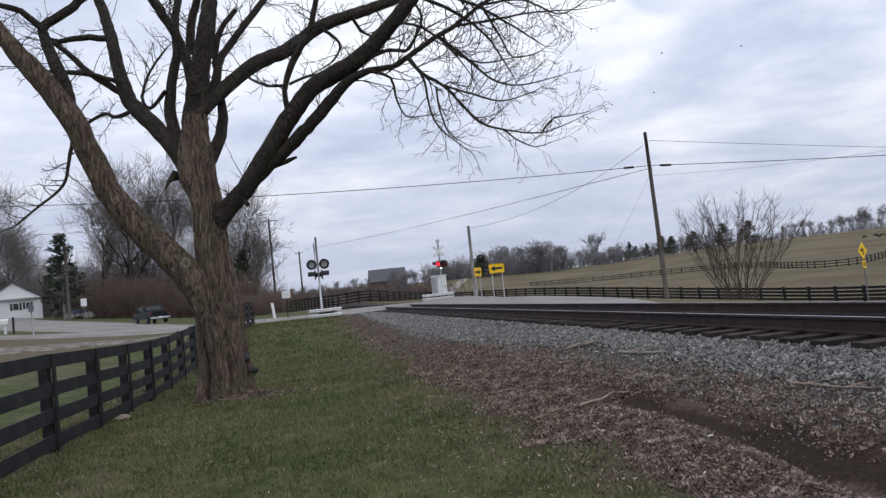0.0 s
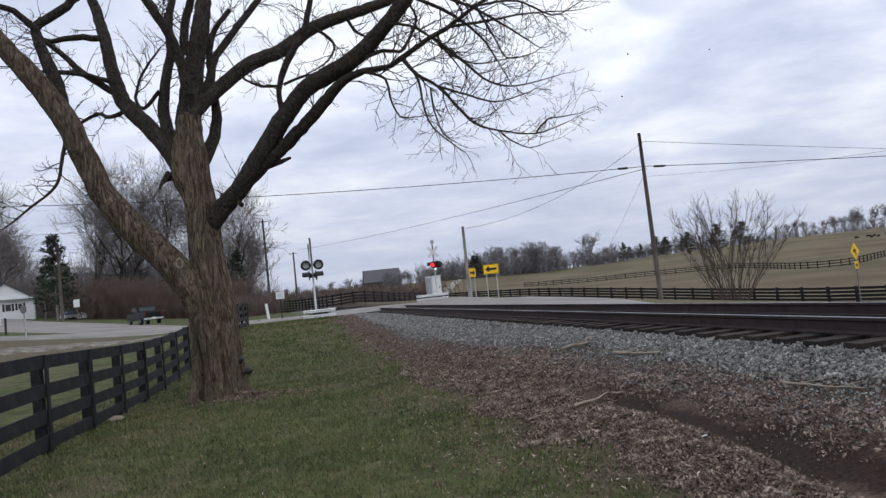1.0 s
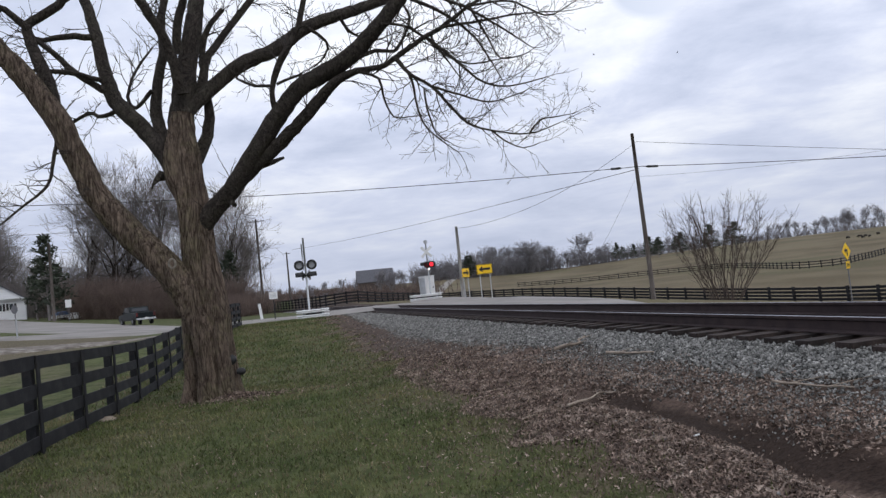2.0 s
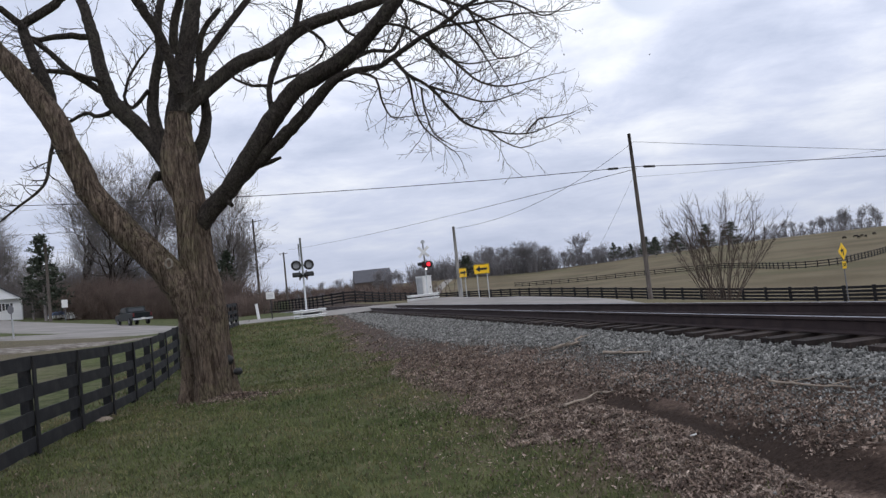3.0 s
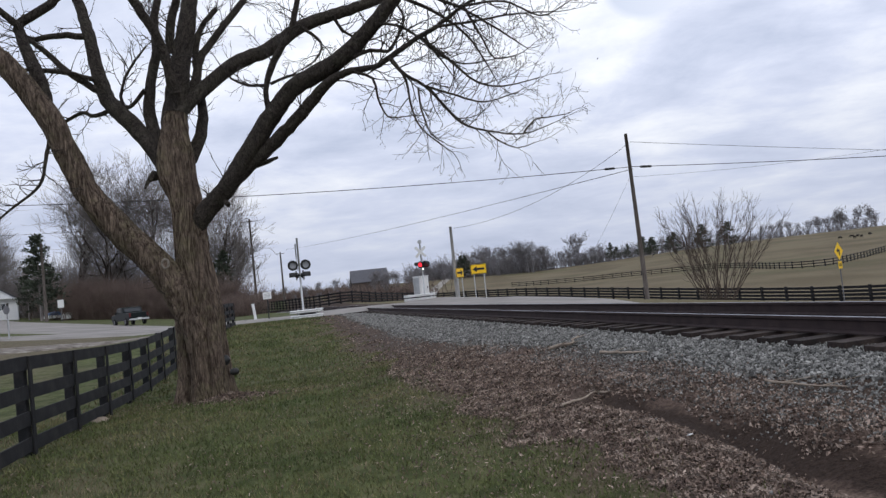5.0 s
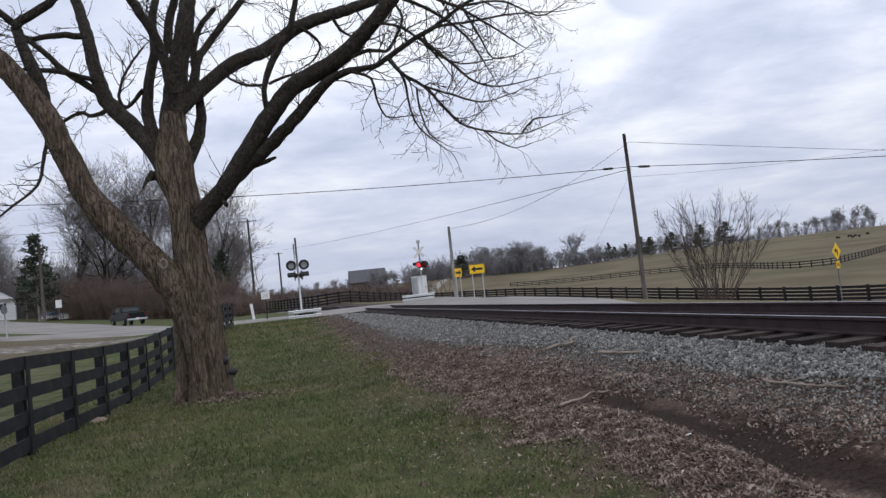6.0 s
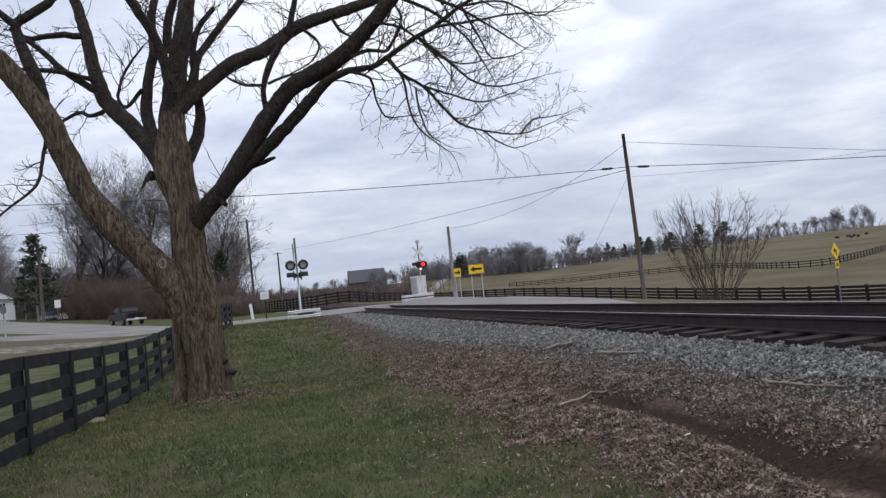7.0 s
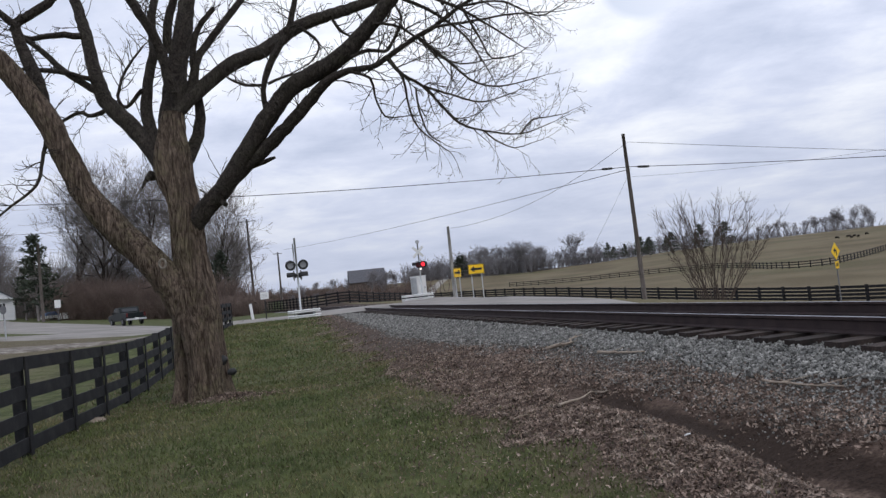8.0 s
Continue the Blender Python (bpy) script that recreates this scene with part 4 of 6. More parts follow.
HANG = (14.29, 45.80, 8.25)
TOP = (14.30, 45.80, 9.90)
wire(HANG, (-32.76, 46.00, 10.41), 0.5, 0.024, "thick black overhead cable with splice case")
wire(HANG, (36.77, 40.00, 6.11), 0.12, 0.024, "thick black overhead cable with splice case")
wire(TOP, (43.96, 44.00, 5.69), 0.1, 0.014)
wire(TOP, (2.64, 58.00, 6.44), 1.0, 0.014)
wire((14.27, 45.80, 8.10), (-30.93, 160.00, 13.98), 0.5, 0.022)
wire((-32.47, 134.80, 18.80), (-46.69, 60.00, 10.59), 0.4, 0.025)
wire((14.21, 45.80, 7.58), (30.30, 40.00, 7.08), 0.25, 0.008)
wire((14.26, 45.80, 8.02), (14.57, 60.00, 3.57), 0.1, 0.008, "faint thin guy wire from the pole")


def splice(a, b):
    g = Geo()
    a, b = Vector(a), Vector(b)
    g.tube([a, a.lerp(b, 0.08), a.lerp(b, 0.92), b], [0.03, 0.075, 0.075, 0.03], 8)
    tagged(part("splice_case", g, BLACK), "black cable splice case on the wire", "splice case", "splice cases")


splice((12.38, 45.80, 8.265), (13.09, 45.80, 8.255))
splice((14.67, 45.60, 8.17), (15.48, 45.60, 8.12))

# ---- crossing signals ----


def disc(r, depth, n=20):
    """Round plate facing -y."""
    return Geo().tube([(0, -depth / 2, 0), (0, depth / 2, 0)], r, n)


def lamp_unit(parent, m, lit, glass, rim=0.30, depth=0.34):
    """Background plate, hood and lens, facing -y in m."""
    plate = part("backplate", disc(rim, 0.02), BLACK, parent, "round black backplate")
    plate.matrix_basis = m
    hood = Geo()
    n = 16
    verts, faces = [], []
    for k in range(n + 1):
        t = math.pi * (-0.12 + 1.24 * k / n)
        for rr, yy in ((0.21, 0), (0.20, -depth)):
            verts.append((math.cos(t) * rr, yy - 0.01, math.sin(t) * rr))
        for rr, yy in ((0.195, 0), (0.185, -depth)):
            verts.append((math.cos(t) * rr, yy - 0.01, math.sin(t) * rr))
    for k in range(n):
        a, b = 4 * k, 4 * k + 4
        faces += [(a, b, b + 1, a + 1), (a + 2, a + 3, b + 3, b + 2), (a + 1, b + 1, b + 3, a + 3)]
    hood.add(verts, faces, True)
    part("hood", hood, BLACK, plate)
    lens = part("lens", disc(0.19, 0.012), glass, plate, "round lens")
    lens.location = (0, -0.02, 0)
    housing = Geo().tube([(0, 0.01, 0), (0, 0.1, 0), (0, 0.16, 0)], [0.17, 0.16, 0.08], 14)
    part("housing", housing, BLACK, plate)
    if lit:
        face = Geo().tube([(0, -0.012, 0), (0, -0.006, 0)], 0.18, 20)
        flash = part("flasher", face, REDLIT, plate, "glowing red lamp disc")
        part("back", Geo().tube([(0, -0.005, 0), (0, 0.004, 0)], 0.18, 20), REDLENS, flash)
        flash.location = (0, -0.20, 0)
        return flash
    return None


def crossing_signal(x, y, yaw, top, label, bell, aim, lamp_z, masts=1, glass=None):
    z = hz(x, y)
    sig = thing("crossing_signal", pose(x, y, z, 0, 0, yaw), label, "crossing signal", "crossing signals")
    h = top - z
    part("mast", Geo().tube([(0, 0, -0.1), (0, 0, h)], 0.06, 12), GALV, sig, "galvanised steel mast")
    part("base", Geo().tube([(0, 0, -0.05), (0, 0, 0.12), (0, 0, 0.28), (0, 0, 0.3)], [0.24, 0.22, 0.1, 0.07], 12), GALV, sig)
    if masts > 1:
        part("second_mast", Geo().tube([(-0.12, 0.12, lamp_z - 0.3), (-0.12, 0.12, h - 0.35)], 0.04, 8), GALV, sig)
    flashers = []
    cross = Geo().tube([(-0.45, 0, 0), (0.45, 0, 0)], 0.035, 8)
    for k, (a, dz, lit) in enumerate(aim):
        arm = part("lamp_arm", cross, BLACK, sig, "black lamp arm")
        arm.matrix_basis = pose(0, 0, lamp_z + dz, 0, 0, a)
        gap = 0.23 if lit else 0.38
        for side in (-gap, gap):
            if a == 0 or lit:
                m = pose(0, 0, lamp_z + dz, 0, 0, a) @ pose(side + (0.18 if lit else 0), -0.10, 0)
            else:
                # the second pair looks up and down the side road
                m = pose(side * 0.55, 0.05, lamp_z + dz, 0, 0, 74 if side > 0 else -86)
            f = lamp_unit(sig, m, lit, REDLENS if a else glass or REDLENS, 0.28 if lit else 0.31, 0.10 if a == 0 else 0.40)
            if f:
                flashers.append(f)
    if bell:
        g = Geo().tube([(0, -0.05, h + 0.14), (0, 0.0, h + 0.14), (0, 0.06, h + 0.14)], [0.17, 0.17, 0.05], 16)
        part("bell", g, GALV, sig, "grey round bell")
        c = Geo()
        for t in (45, -45):
            c.box((0, -0.09 - 0.012 * (t > 0), h - 0.72), (1.22, 0.02, 0.23), pose(0, 0, 0, 0, t, 0).to_3x3())
        part("crossbuck", c, WHITE, sig, "white crossbuck blades")
    return sig, flashers


sigL, _ = crossing_signal(-7.59, 43.00, 14, 5.6, "crossing signal with four unlit round black lamps", False, [(0, 0.0, False), (80, -0.62, False)], 3.22, 2, PALELENS)
sigR, FLASH = crossing_signal(-0.26, 60.00, -8, 5.6, "crossing signal with white crossbuck, bell and flashing red lamps", True, [(-6, 0.0, True), (-82, 0.03, False)], 2.98)
side = part("side_lamp", Geo().tube([(0.1, -0.2, 2.60), (0.1, -0.14, 2.60)], 0.06, 10), WHITELIT, sigR, "small white indicator lamp")


def guard(x, y, w, d, yaw, label):
    """Two corrugated steel beams bent round a signal's foot."""
    g0 = thing("guard_rail", pose(x, y, hz(x, y), 0, 0, yaw), label, "guard rail", "guard rails")
    path = [(-w / 2, d / 2), (-w / 2, -d / 4), (-w / 2 + 0.12, -d / 2 + 0.1), (-w / 2 + 0.3, -d / 2), (w / 2 - 0.3, -d / 2), (w / 2 - 0.12, -d / 2 + 0.1), (w / 2, -d / 4), (w / 2, d / 2)]
    prof = [(0.0, -0.10), (0.06, -0.085), (0.09, -0.05), (0.0, -0.015), (0.0, 0.015), (0.09, 0.05), (0.06, 0.085), (0.0, 0.10)]
    # Added black sheet: stands in for shade behind and below the beams.
    part("backing", Geo().box((0, -d / 2 + 0.2, 0.2), (w - 0.5, 0.03, 0.62)), BLACK, g0, "dark backing panel")
    for zc in (0.12, 0.42):
        g = Geo()
        verts = []
        for i, (a, b) in enumerate(path):
            p0, p1 = path[max(i - 1, 0)], path[min(i + 1, len(path) - 1)]
            t = Vector((p1[0] - p0[0], p1[1] - p0[1])).normalized()
            for o, zz in prof:
                verts.append((a + t.y * o, b - t.x * o, zc + zz))
        n = len(prof)
        g.add(verts, [(i * n + k, (i + 1) * n + k, (i + 1) * n + k + 1, i * n + k + 1) for i in range(len(path) - 1) for k in range(n - 1)])
        ob = part("beam", g, WHITE, g0)
        m = ob.modifiers.new("thick", "SOLIDIFY")
        m.thickness = 0.008
    for a in (-w / 2 + 0.35, w / 2 - 0.35):
        part("post", Geo().box((a, -d / 2 + 0.12, 0.25), (0.1, 0.14, 0.62)), GALV, g0)
    return g0


guard(-7.25, 42.20, 1.75, 1.3, 14, "galvanised double guard rail round a signal foot")
guard(-0.68, 59.00, 2.55, 1.6, 2, "galvanised double guard rail round a signal foot")


def cabinet():
    c = thing("signal_cabinet", pose(-0.51, 61.50, hz(-0.51, 61.50), 0, 0, 42), "white and grey metal signal control cabinet", "cabinet")
    part("body", Geo().box((0, 0, 1.05), (1.05, 0.85, 1.9), bevel=0.02), WHITE, c)
    part("roof", Geo().box((0, 0, 2.03), (1.15, 0.95, 0.07), bevel=0.02), WHITE, c)
    part("plinth", Geo().box((0, 0, 0.05), (1.1, 0.9, 0.18)), GALV, c)
    door = part("door", Geo().box((0, -0.436, 1.05), (0.92, 0.02, 1.75), bevel=0.005), WHITE, c)
    part("handle", Geo().box((0.3, -0.46, 1.05), (0.05, 0.04, 0.16)), BLACK, door, "black handle")
    # Grey sheet over one white side: the shade there is put in as colour.
    part("panel", Geo().box((-0.54, 0, 1.05), (0.02, 0.7, 1.7)), GALV, c, "grey side panel")


cabinet()

# ---- road signs ----


def arrow_outline(k=1):
    return [(k * x, z) for x, z in ((-0.47, 0), (-0.14, 0.25), (-0.14, 0.085), (0.45, 0.085), (0.45, -0.085), (-0.14, -0.085), (-0.14, -0.25))]


def round_rect(w, h, r):
    pts = []
    for cx, cz, a0 in ((w / 2 - r, h / 2 - r, 0), (-w / 2 + r, h / 2 - r, 90), (-w / 2 + r, -h / 2 + r, 180), (w / 2 - r, -h / 2 + r, 270)):
        pts += [(cx + r * math.cos(radians(a0 + t)), cz + r * math.sin(radians(a0 + t))) for t in (0, 30, 60, 90)]
    return pts


def sign_posts(parent, xs, h, mat=GALV):
    for a in xs:
        part("post", Geo().box((a, 0.04, h / 2 - 0.1), (0.07, 0.05, h + 0.2)), mat, parent)


def arrow_sign(x, y, yaw, zc, w, h, k, posts, label):
    z = hz(x, y)
    s0 = thing("arrow_sign", pose(x, y, z, 0, 0, yaw), label, "road sign", "arrow signs")
    sign_posts(s0, posts, zc - z + 0.2)
    plate = part("plate", Geo().prism(round_rect(w, h, 0.05), pose(0, 0, zc - z), 0.012), YELLOW, s0, "yellow plate")
    part("border", Geo().prism(round_rect(w - 0.03, h - 0.03, 0.04), pose(0, -0.008, zc - z), 0.004), BLACK, plate, "black border line")
    part("face", Geo().prism(round_rect(w - 0.09, h - 0.09, 0.03), pose(0, -0.013, zc - z), 0.006), YELLOW, plate)
    part("arrow", Geo().prism(arrow_outline(k), pose(0, -0.02, zc - z), 0.006), BLACK, plate, "black arrow")


arrow_sign(4.12, 55.00, 6, 2.82, 1.25, 0.76, 1, (-0.4, 0.4), "yellow sign with a black arrow on two posts")
arrow_sign(2.73, 57.00, 58, 2.72, 1.2, 0.76, -1, (-0.35, 0.35), "yellow arrow sign turned away beside a pole")


def turn_sign():
    x, y = 26.07, 44.00
    z = hz(x, y)
    s0 = thing("turn_sign", pose(x, y, z, 0, 0, 34), "yellow diamond turn warning sign on a steel post", "road sign")
    zt = 1.30 - z
    sign_posts(s0, (0,), zt + 0.3, DULL)
    w = 0.56
    plate = part("plate", Geo().prism([(w, 0), (0, w), (-w, 0), (0, -w)], pose(0, 0, zt), 0.012), YELLOW, s0, "yellow diamond plate")
    part("arrow", Geo().prism([(0.12, -0.28), (0.12, 0.12), (-0.08, 0.12), (-0.08, 0.22), (-0.28, 0.05), (-0.08, -0.12), (-0.08, -0.01), (0.02, -0.01), (0.02, -0.28)], pose(0, -0.012, zt), 0.006), BLACK, plate, "black turn arrow")
    sub = part("speed_plate", Geo().prism(round_rect(0.46, 0.46, 0.04), pose(0, 0, zt - 0.86), 0.012), YELLOW, s0, "small yellow advisory plate")
    for k, a in enumerate((-0.08, 0.08)):
        part("bar", Geo().prism([(a - 0.05, -0.1), (a + 0.05, -0.1), (a + 0.05, 0.1), (a - 0.05, 0.1)], pose(0, -0.012, zt - 0.86), 0.005), BLACK, sub)


turn_sign()


def board_sign(name, x, y, zc, w, h, yaw, mat, postmat, label, shape=None):
    z = hz(x, y)
    s0 = thing(name, pose(x, y, z, 0, 0, yaw), label, "sign")
    sign_posts(s0, (0,), zc - z + h * 0.3, postmat)
    part("plate", Geo().prism(shape or round_rect(w, h, 0.02), pose(0, 0, zc - z), 0.015), mat, s0)
    return s0


rect_sign = board_sign("notice_board", -11.26, 50.00, 2.42, 0.58, 0.5, 5, WHITE, BLACK, "white notice board with faded bars on a black post")
for k, z in enumerate((0.1, 0.0, -0.1)):
    part("bar", Geo().prism([(-0.2, z - 0.02), (0.2, z - 0.02), (0.2, z + 0.02), (-0.2, z + 0.02)], pose(0, -0.012, 2.42 - hz(-11.26, 50.00)), 0.006), GALV, rect_sign)
octagon = [(0.4 * math.cos(math.pi / 8 + k * math.pi / 4), 0.4 * math.sin(math.pi / 8 + k * math.pi / 4)) for k in range(8)]
board_sign("stop_sign", -36.35, 62.00, 3.75, 0.8, 0.8, -20, DULL, DULL, "back of a grey metal stop sign", octagon)
board_sign("road_notice", -46.0, 90.00, 4.75, 0.72, 0.98, 10, WHITE, DULL, "white rectangular road notice on a post")


def marker_post():
    x, y = -13.16, 54.00
    p = thing("marker_post", pose(x, y, hz(x, y), 0, -6, 0), "leaning white marker post beside the road", "post")
    part("shaft", Geo().box((0, 0, 0.55), (0.20, 0.10, 1.35), bevel=0.02), WHITE, p)
    part("cap", Geo().box((0, 0, 1.24), (0.22, 0.12, 0.04)), GALV, p)


marker_post()


def mailbox():
    x, y = -28.83, 46.00
    p = thing("mailbox", pose(x, y, hz(x, y), 0, 0, 20), "white roadside mailbox stand on a post", "mailbox")
    part("post", Geo().box((0.1, 0, 0.35), (0.12, 0.12, 0.9)), WHITE, p)
    pts = [(-0.18, 0), (0.18, 0)] + [(0.18 * math.cos(t * math.pi / 8), 0.22 + 0.16 * math.sin(t * math.pi / 8)) for t in range(9)]
    part("box", Geo().prism(pts, pose(0, 0, 0.62, 0, 0, 90), 0.62), WHITE, p)
    part("side_post", Geo().box((0.55, 0.1, 0.5), (0.12, 0.12, 1.1)), BLACK, p, "black wooden post")


mailbox()
thin = thing("delineator", pose(-22.81, 39.00, hz(-22.81, 39.00)), "thin grey metal stake beside the road", "stake")
part("stake", Geo().box((0, 0, 0.55), (0.07, 0.04, 1.3)), GALV, thin)

# ---- far paddock fences ----


def board_fence(nodes, h, rails, label, step=2.44, thick=0.04, slim=1.0):
    """A run of posts and boards through ground nodes (x, y)."""
    fence = thing("fence", Matrix.Identity(4), label, "fence", "paddock fences")
    pts = []
    for (x0, y0), (x1, y1) in zip(nodes, nodes[1:]):
        n = max(1, round(math.hypot(x1 - x0, y1 - y0) / step))
        pts += [(x0 + (x1 - x0) * i / n, y0 + (y1 - y0) * i / n) for i in range(n)]
    pts.append(nodes[-1])
    for _ in range(3):
        pts = [pts[0]] + [((pts[i - 1][0] + pts[i][0] * 2 + pts[i + 1][0]) / 4, (pts[i - 1][1] + pts[i][1] * 2 + pts[i + 1][1]) / 4) for i in range(1, len(pts) - 1)] + [pts[-1]]
    pts = [Vector((x, y, hz(x, y))) for x, y in pts]
    post = Geo().box((0, 0, h / 2), (0.19 * slim, 0.19 * slim, h + 0.2), bevel=0.02).mesh("post", FENCE)
    for p in pts:
        ob = new("post", post)
        ob.parent = fence
        ob.location = p
    bm = {}
    for a, b in zip(pts, pts[1:]):
        d = b - a
        key = round(d.length, 1)
        if key not in bm:
            bm[key] = Geo().box((0, 0, 0), (thick, key + 0.06, 0.19 * slim)).mesh("board", FENCE)
        for k in range(rails):
            ob = new("board", bm[key])
            ob.parent = fence
            z = h * (0.18 + 0.75 * k / (rails - 1))
            ob.matrix_basis = Matrix.Translation((a + b) / 2 + Vector((0.0, -0.1, z))) @ d.to_track_quat("Y", "Z").to_matrix().to_4x4()


board_fence([(42.48, 54.00), (37.76, 60.00), (29.99, 73.00), (16.29, 97.00), (9.61, 110.00), (0.83, 120.00)], 1.33, 4, "black four-board paddock fence beyond the far road", slim=1.2)
board_fence([(-1.55, 118.00), (-4.17, 112.00), (-7.89, 97.00), (-10.45, 89.00), (-13.30, 89.00), (-19.28, 104.00), (-30.79, 132.00), (-44.98, 160.00)], 1.5, 4, "black board fence on the bank beyond the railway")
board_fence([(23.0, 192.0), (33.1, 181.4), (41.5, 175.6), (50.0, 171.7), (58.0, 166.0), (66.5, 160.0), (66.0, 143.0), (62.5, 126.0), (62.0, 117.0), (67.4, 116.4), (77.4, 126.0), (97.4, 146.1)], 1.15, 3, "distant dark paddock fence crossing the brown field", 2.44, 0.06, 0.75)

# ---- bare trees and brush ----


def grow(g, rng, p, d, length, r, level, thin, up=0.12, kids=(3, 5), twigs=None):
    n = 5 if level > 1 else 4
    pts, rad = [p.copy()], [r]
    for i in range(n):
        d = (d + Vector((rng.gauss(0, 0.13), rng.gauss(0, 0.13), rng.gauss(0, 0.1) + up * 0.5))).normalized()
        p = p + d * (length / n)
        pts.append(p.copy())
        rad.append(max(r * (1 - 0.6 * (i + 1) / n), thin))
    (twigs if twigs is not None and level <= 1 else g).tube(pts, rad, 6 if level > 2 else 3, False)
    if level == 0:
        return
    for k in range(rng.randint(*kids)):
        i = rng.randint(1, n)
        side = Vector((rng.gauss(0, 1), rng.gauss(0, 1), rng.gauss(0.1, 0.6)))
        side = (side - side.dot(d) * d).normalized()
        grow(g, rng, pts[i], d * rng.uniform(0.5, 0.9) + side * rng.uniform(0.5, 0.85), length * rng.uniform(0.5, 0.78), max(rad[i] * 0.65, thin), level - 1, thin, up, kids, twigs)


def bare_tree(x, y, h, seed, thin, label="tall bare grey deciduous tree in winter", levels=5, spreadk=1.0, kids=(3, 5), group="bare trees", mat=None):
    z = hz(x, y)
    rng = random.Random(seed)
    t = thing("tree", pose(x, y, z), label, "tree", group)
    g, tw = Geo(), Geo()
    p, d, r = Vector((0, 0, -0.3)), Vector((0, 0, 1)), h * 0.018
    pts, rad = [p.copy()], [r * 1.3]
    for i in range(6):
        d = (d + Vector((rng.gauss(0, 0.06), rng.gauss(0, 0.06), 0.1))).normalized()
        p = p + d * (h * 0.62 / 6)
        pts.append(p.copy())
        rad.append(r * (1 - 0.75 * (i + 1) / 6))
    g.tube(pts, rad, 8, False)
    for i in range(2, 7):
        for k in range(2 if i < 6 else 4):
            a = rng.uniform(0, 6.28)
            side = Vector((math.cos(a), math.sin(a), 0)) * spreadk
            grow(g, rng, pts[i], Vector((0, 0, 0.9)) + side * rng.uniform(0.4, 0.85), h * rng.uniform(0.26, 0.40), rad[i] * 0.75, levels - 2, thin, 0.2, kids, tw)
    part("trunk", g, mat or TWIG, t)
    part("crown", tw, mat or GREYTREE, t, "fine bare twigs")
    return t


for px, py, h, seed in ((-86.18, 140.00, 18, 1), (-75.38, 116.00, 18, 2), (-58.91, 122.00, 20, 3), (-52.69, 118.00, 21, 4), (-51.25, 124.00, 22, 5), (-45.68, 122.00, 22, 6), (-41.20, 124.00, 21, 7), (-36.63, 126.00, 20, 8), (-35.81, 134.00, 15, 9), (-87.18, 150.00, 14, 10)):
    bare_tree(px, py, h, seed, 0.02, levels=5, kids=(5, 6), label="tall bare grey deciduous tree behind the road")


def thicket(name, nodes, h, count, seed, mat, label, thin=0.03, width=3.0):
    """Dense brush along a line: many short bent stems."""
    rng = random.Random(seed)
    g = Geo()
    for _ in range(count):
        k = rng.randrange(len(nodes) - 1)
        t = rng.random()
        x = nodes[k][0] + (nodes[k + 1][0] - nodes[k][0]) * t + rng.gauss(0, width / 2)
        y = nodes[k][1] + (nodes[k + 1][1] - nodes[k][1]) * t + rng.gauss(0, width / 2)
        p = Vector((x, y, hz(x, y) - 0.1))
        hh = h * rng.uniform(0.45, 1.1) * (0.8 + 0.3 * noise.noise(Vector((x * 0.2, y * 0.2, 0))))
        d = Vector((rng.gauss(0, 0.25), rng.gauss(0, 0.25), 1)).normalized()
        pts = [p]
        for i in range(3):
            d = (d + Vector((rng.gauss(0, 0.22), rng.gauss(0, 0.22), 0))).normalized()
            pts.append(pts[-1] + d * hh / 3)
        g.tube(pts, [thin * 1.4, thin * 1.1, thin, thin * 0.5], 3, False)
        for i in (1, 2, 3):
            for _ in range(2):
                e = (d + Vector((rng.gauss(0, 0.7), rng.gauss(0, 0.7), rng.gauss(0, 0.4)))).normalized()
                g.tube([pts[i], pts[i] + e * hh * 0.22, pts[i] + e * hh * 0.38 + Vector((0, 0, 0.1 * hh))], [thin * 0.8, thin * 0.6, thin * 0.3], 3, False)
    return tagged(part(name, g, mat), label, "brush", kind="stuff")


thicket("brush", [(-53.73, 112.00), (-48.85, 111.00), (-38.10, 108.00), (-30.92, 110.00)], 5.6, 7500, 3, BRUSH, "dense brown leafless brush behind the road", 0.02, 5.0)
thicket("understory", [(-98.03, 150.00), (-85.05, 146.00), (-69.55, 136.00), (-59.27, 130.00), (-46.45, 126.00), (-37.43, 126.00)], 10.5, 2400, 5, GREYTREE, "dense grey leafless understory below the tall trees", 0.04, 8.0)
thicket("bank_brush", [(-27.33, 92.00), (-26.22, 96.00), (-25.32, 100.00)], 3.0, 500, 6, BRUSH, "brown brush beside the railway bank", 0.03, 3.0)


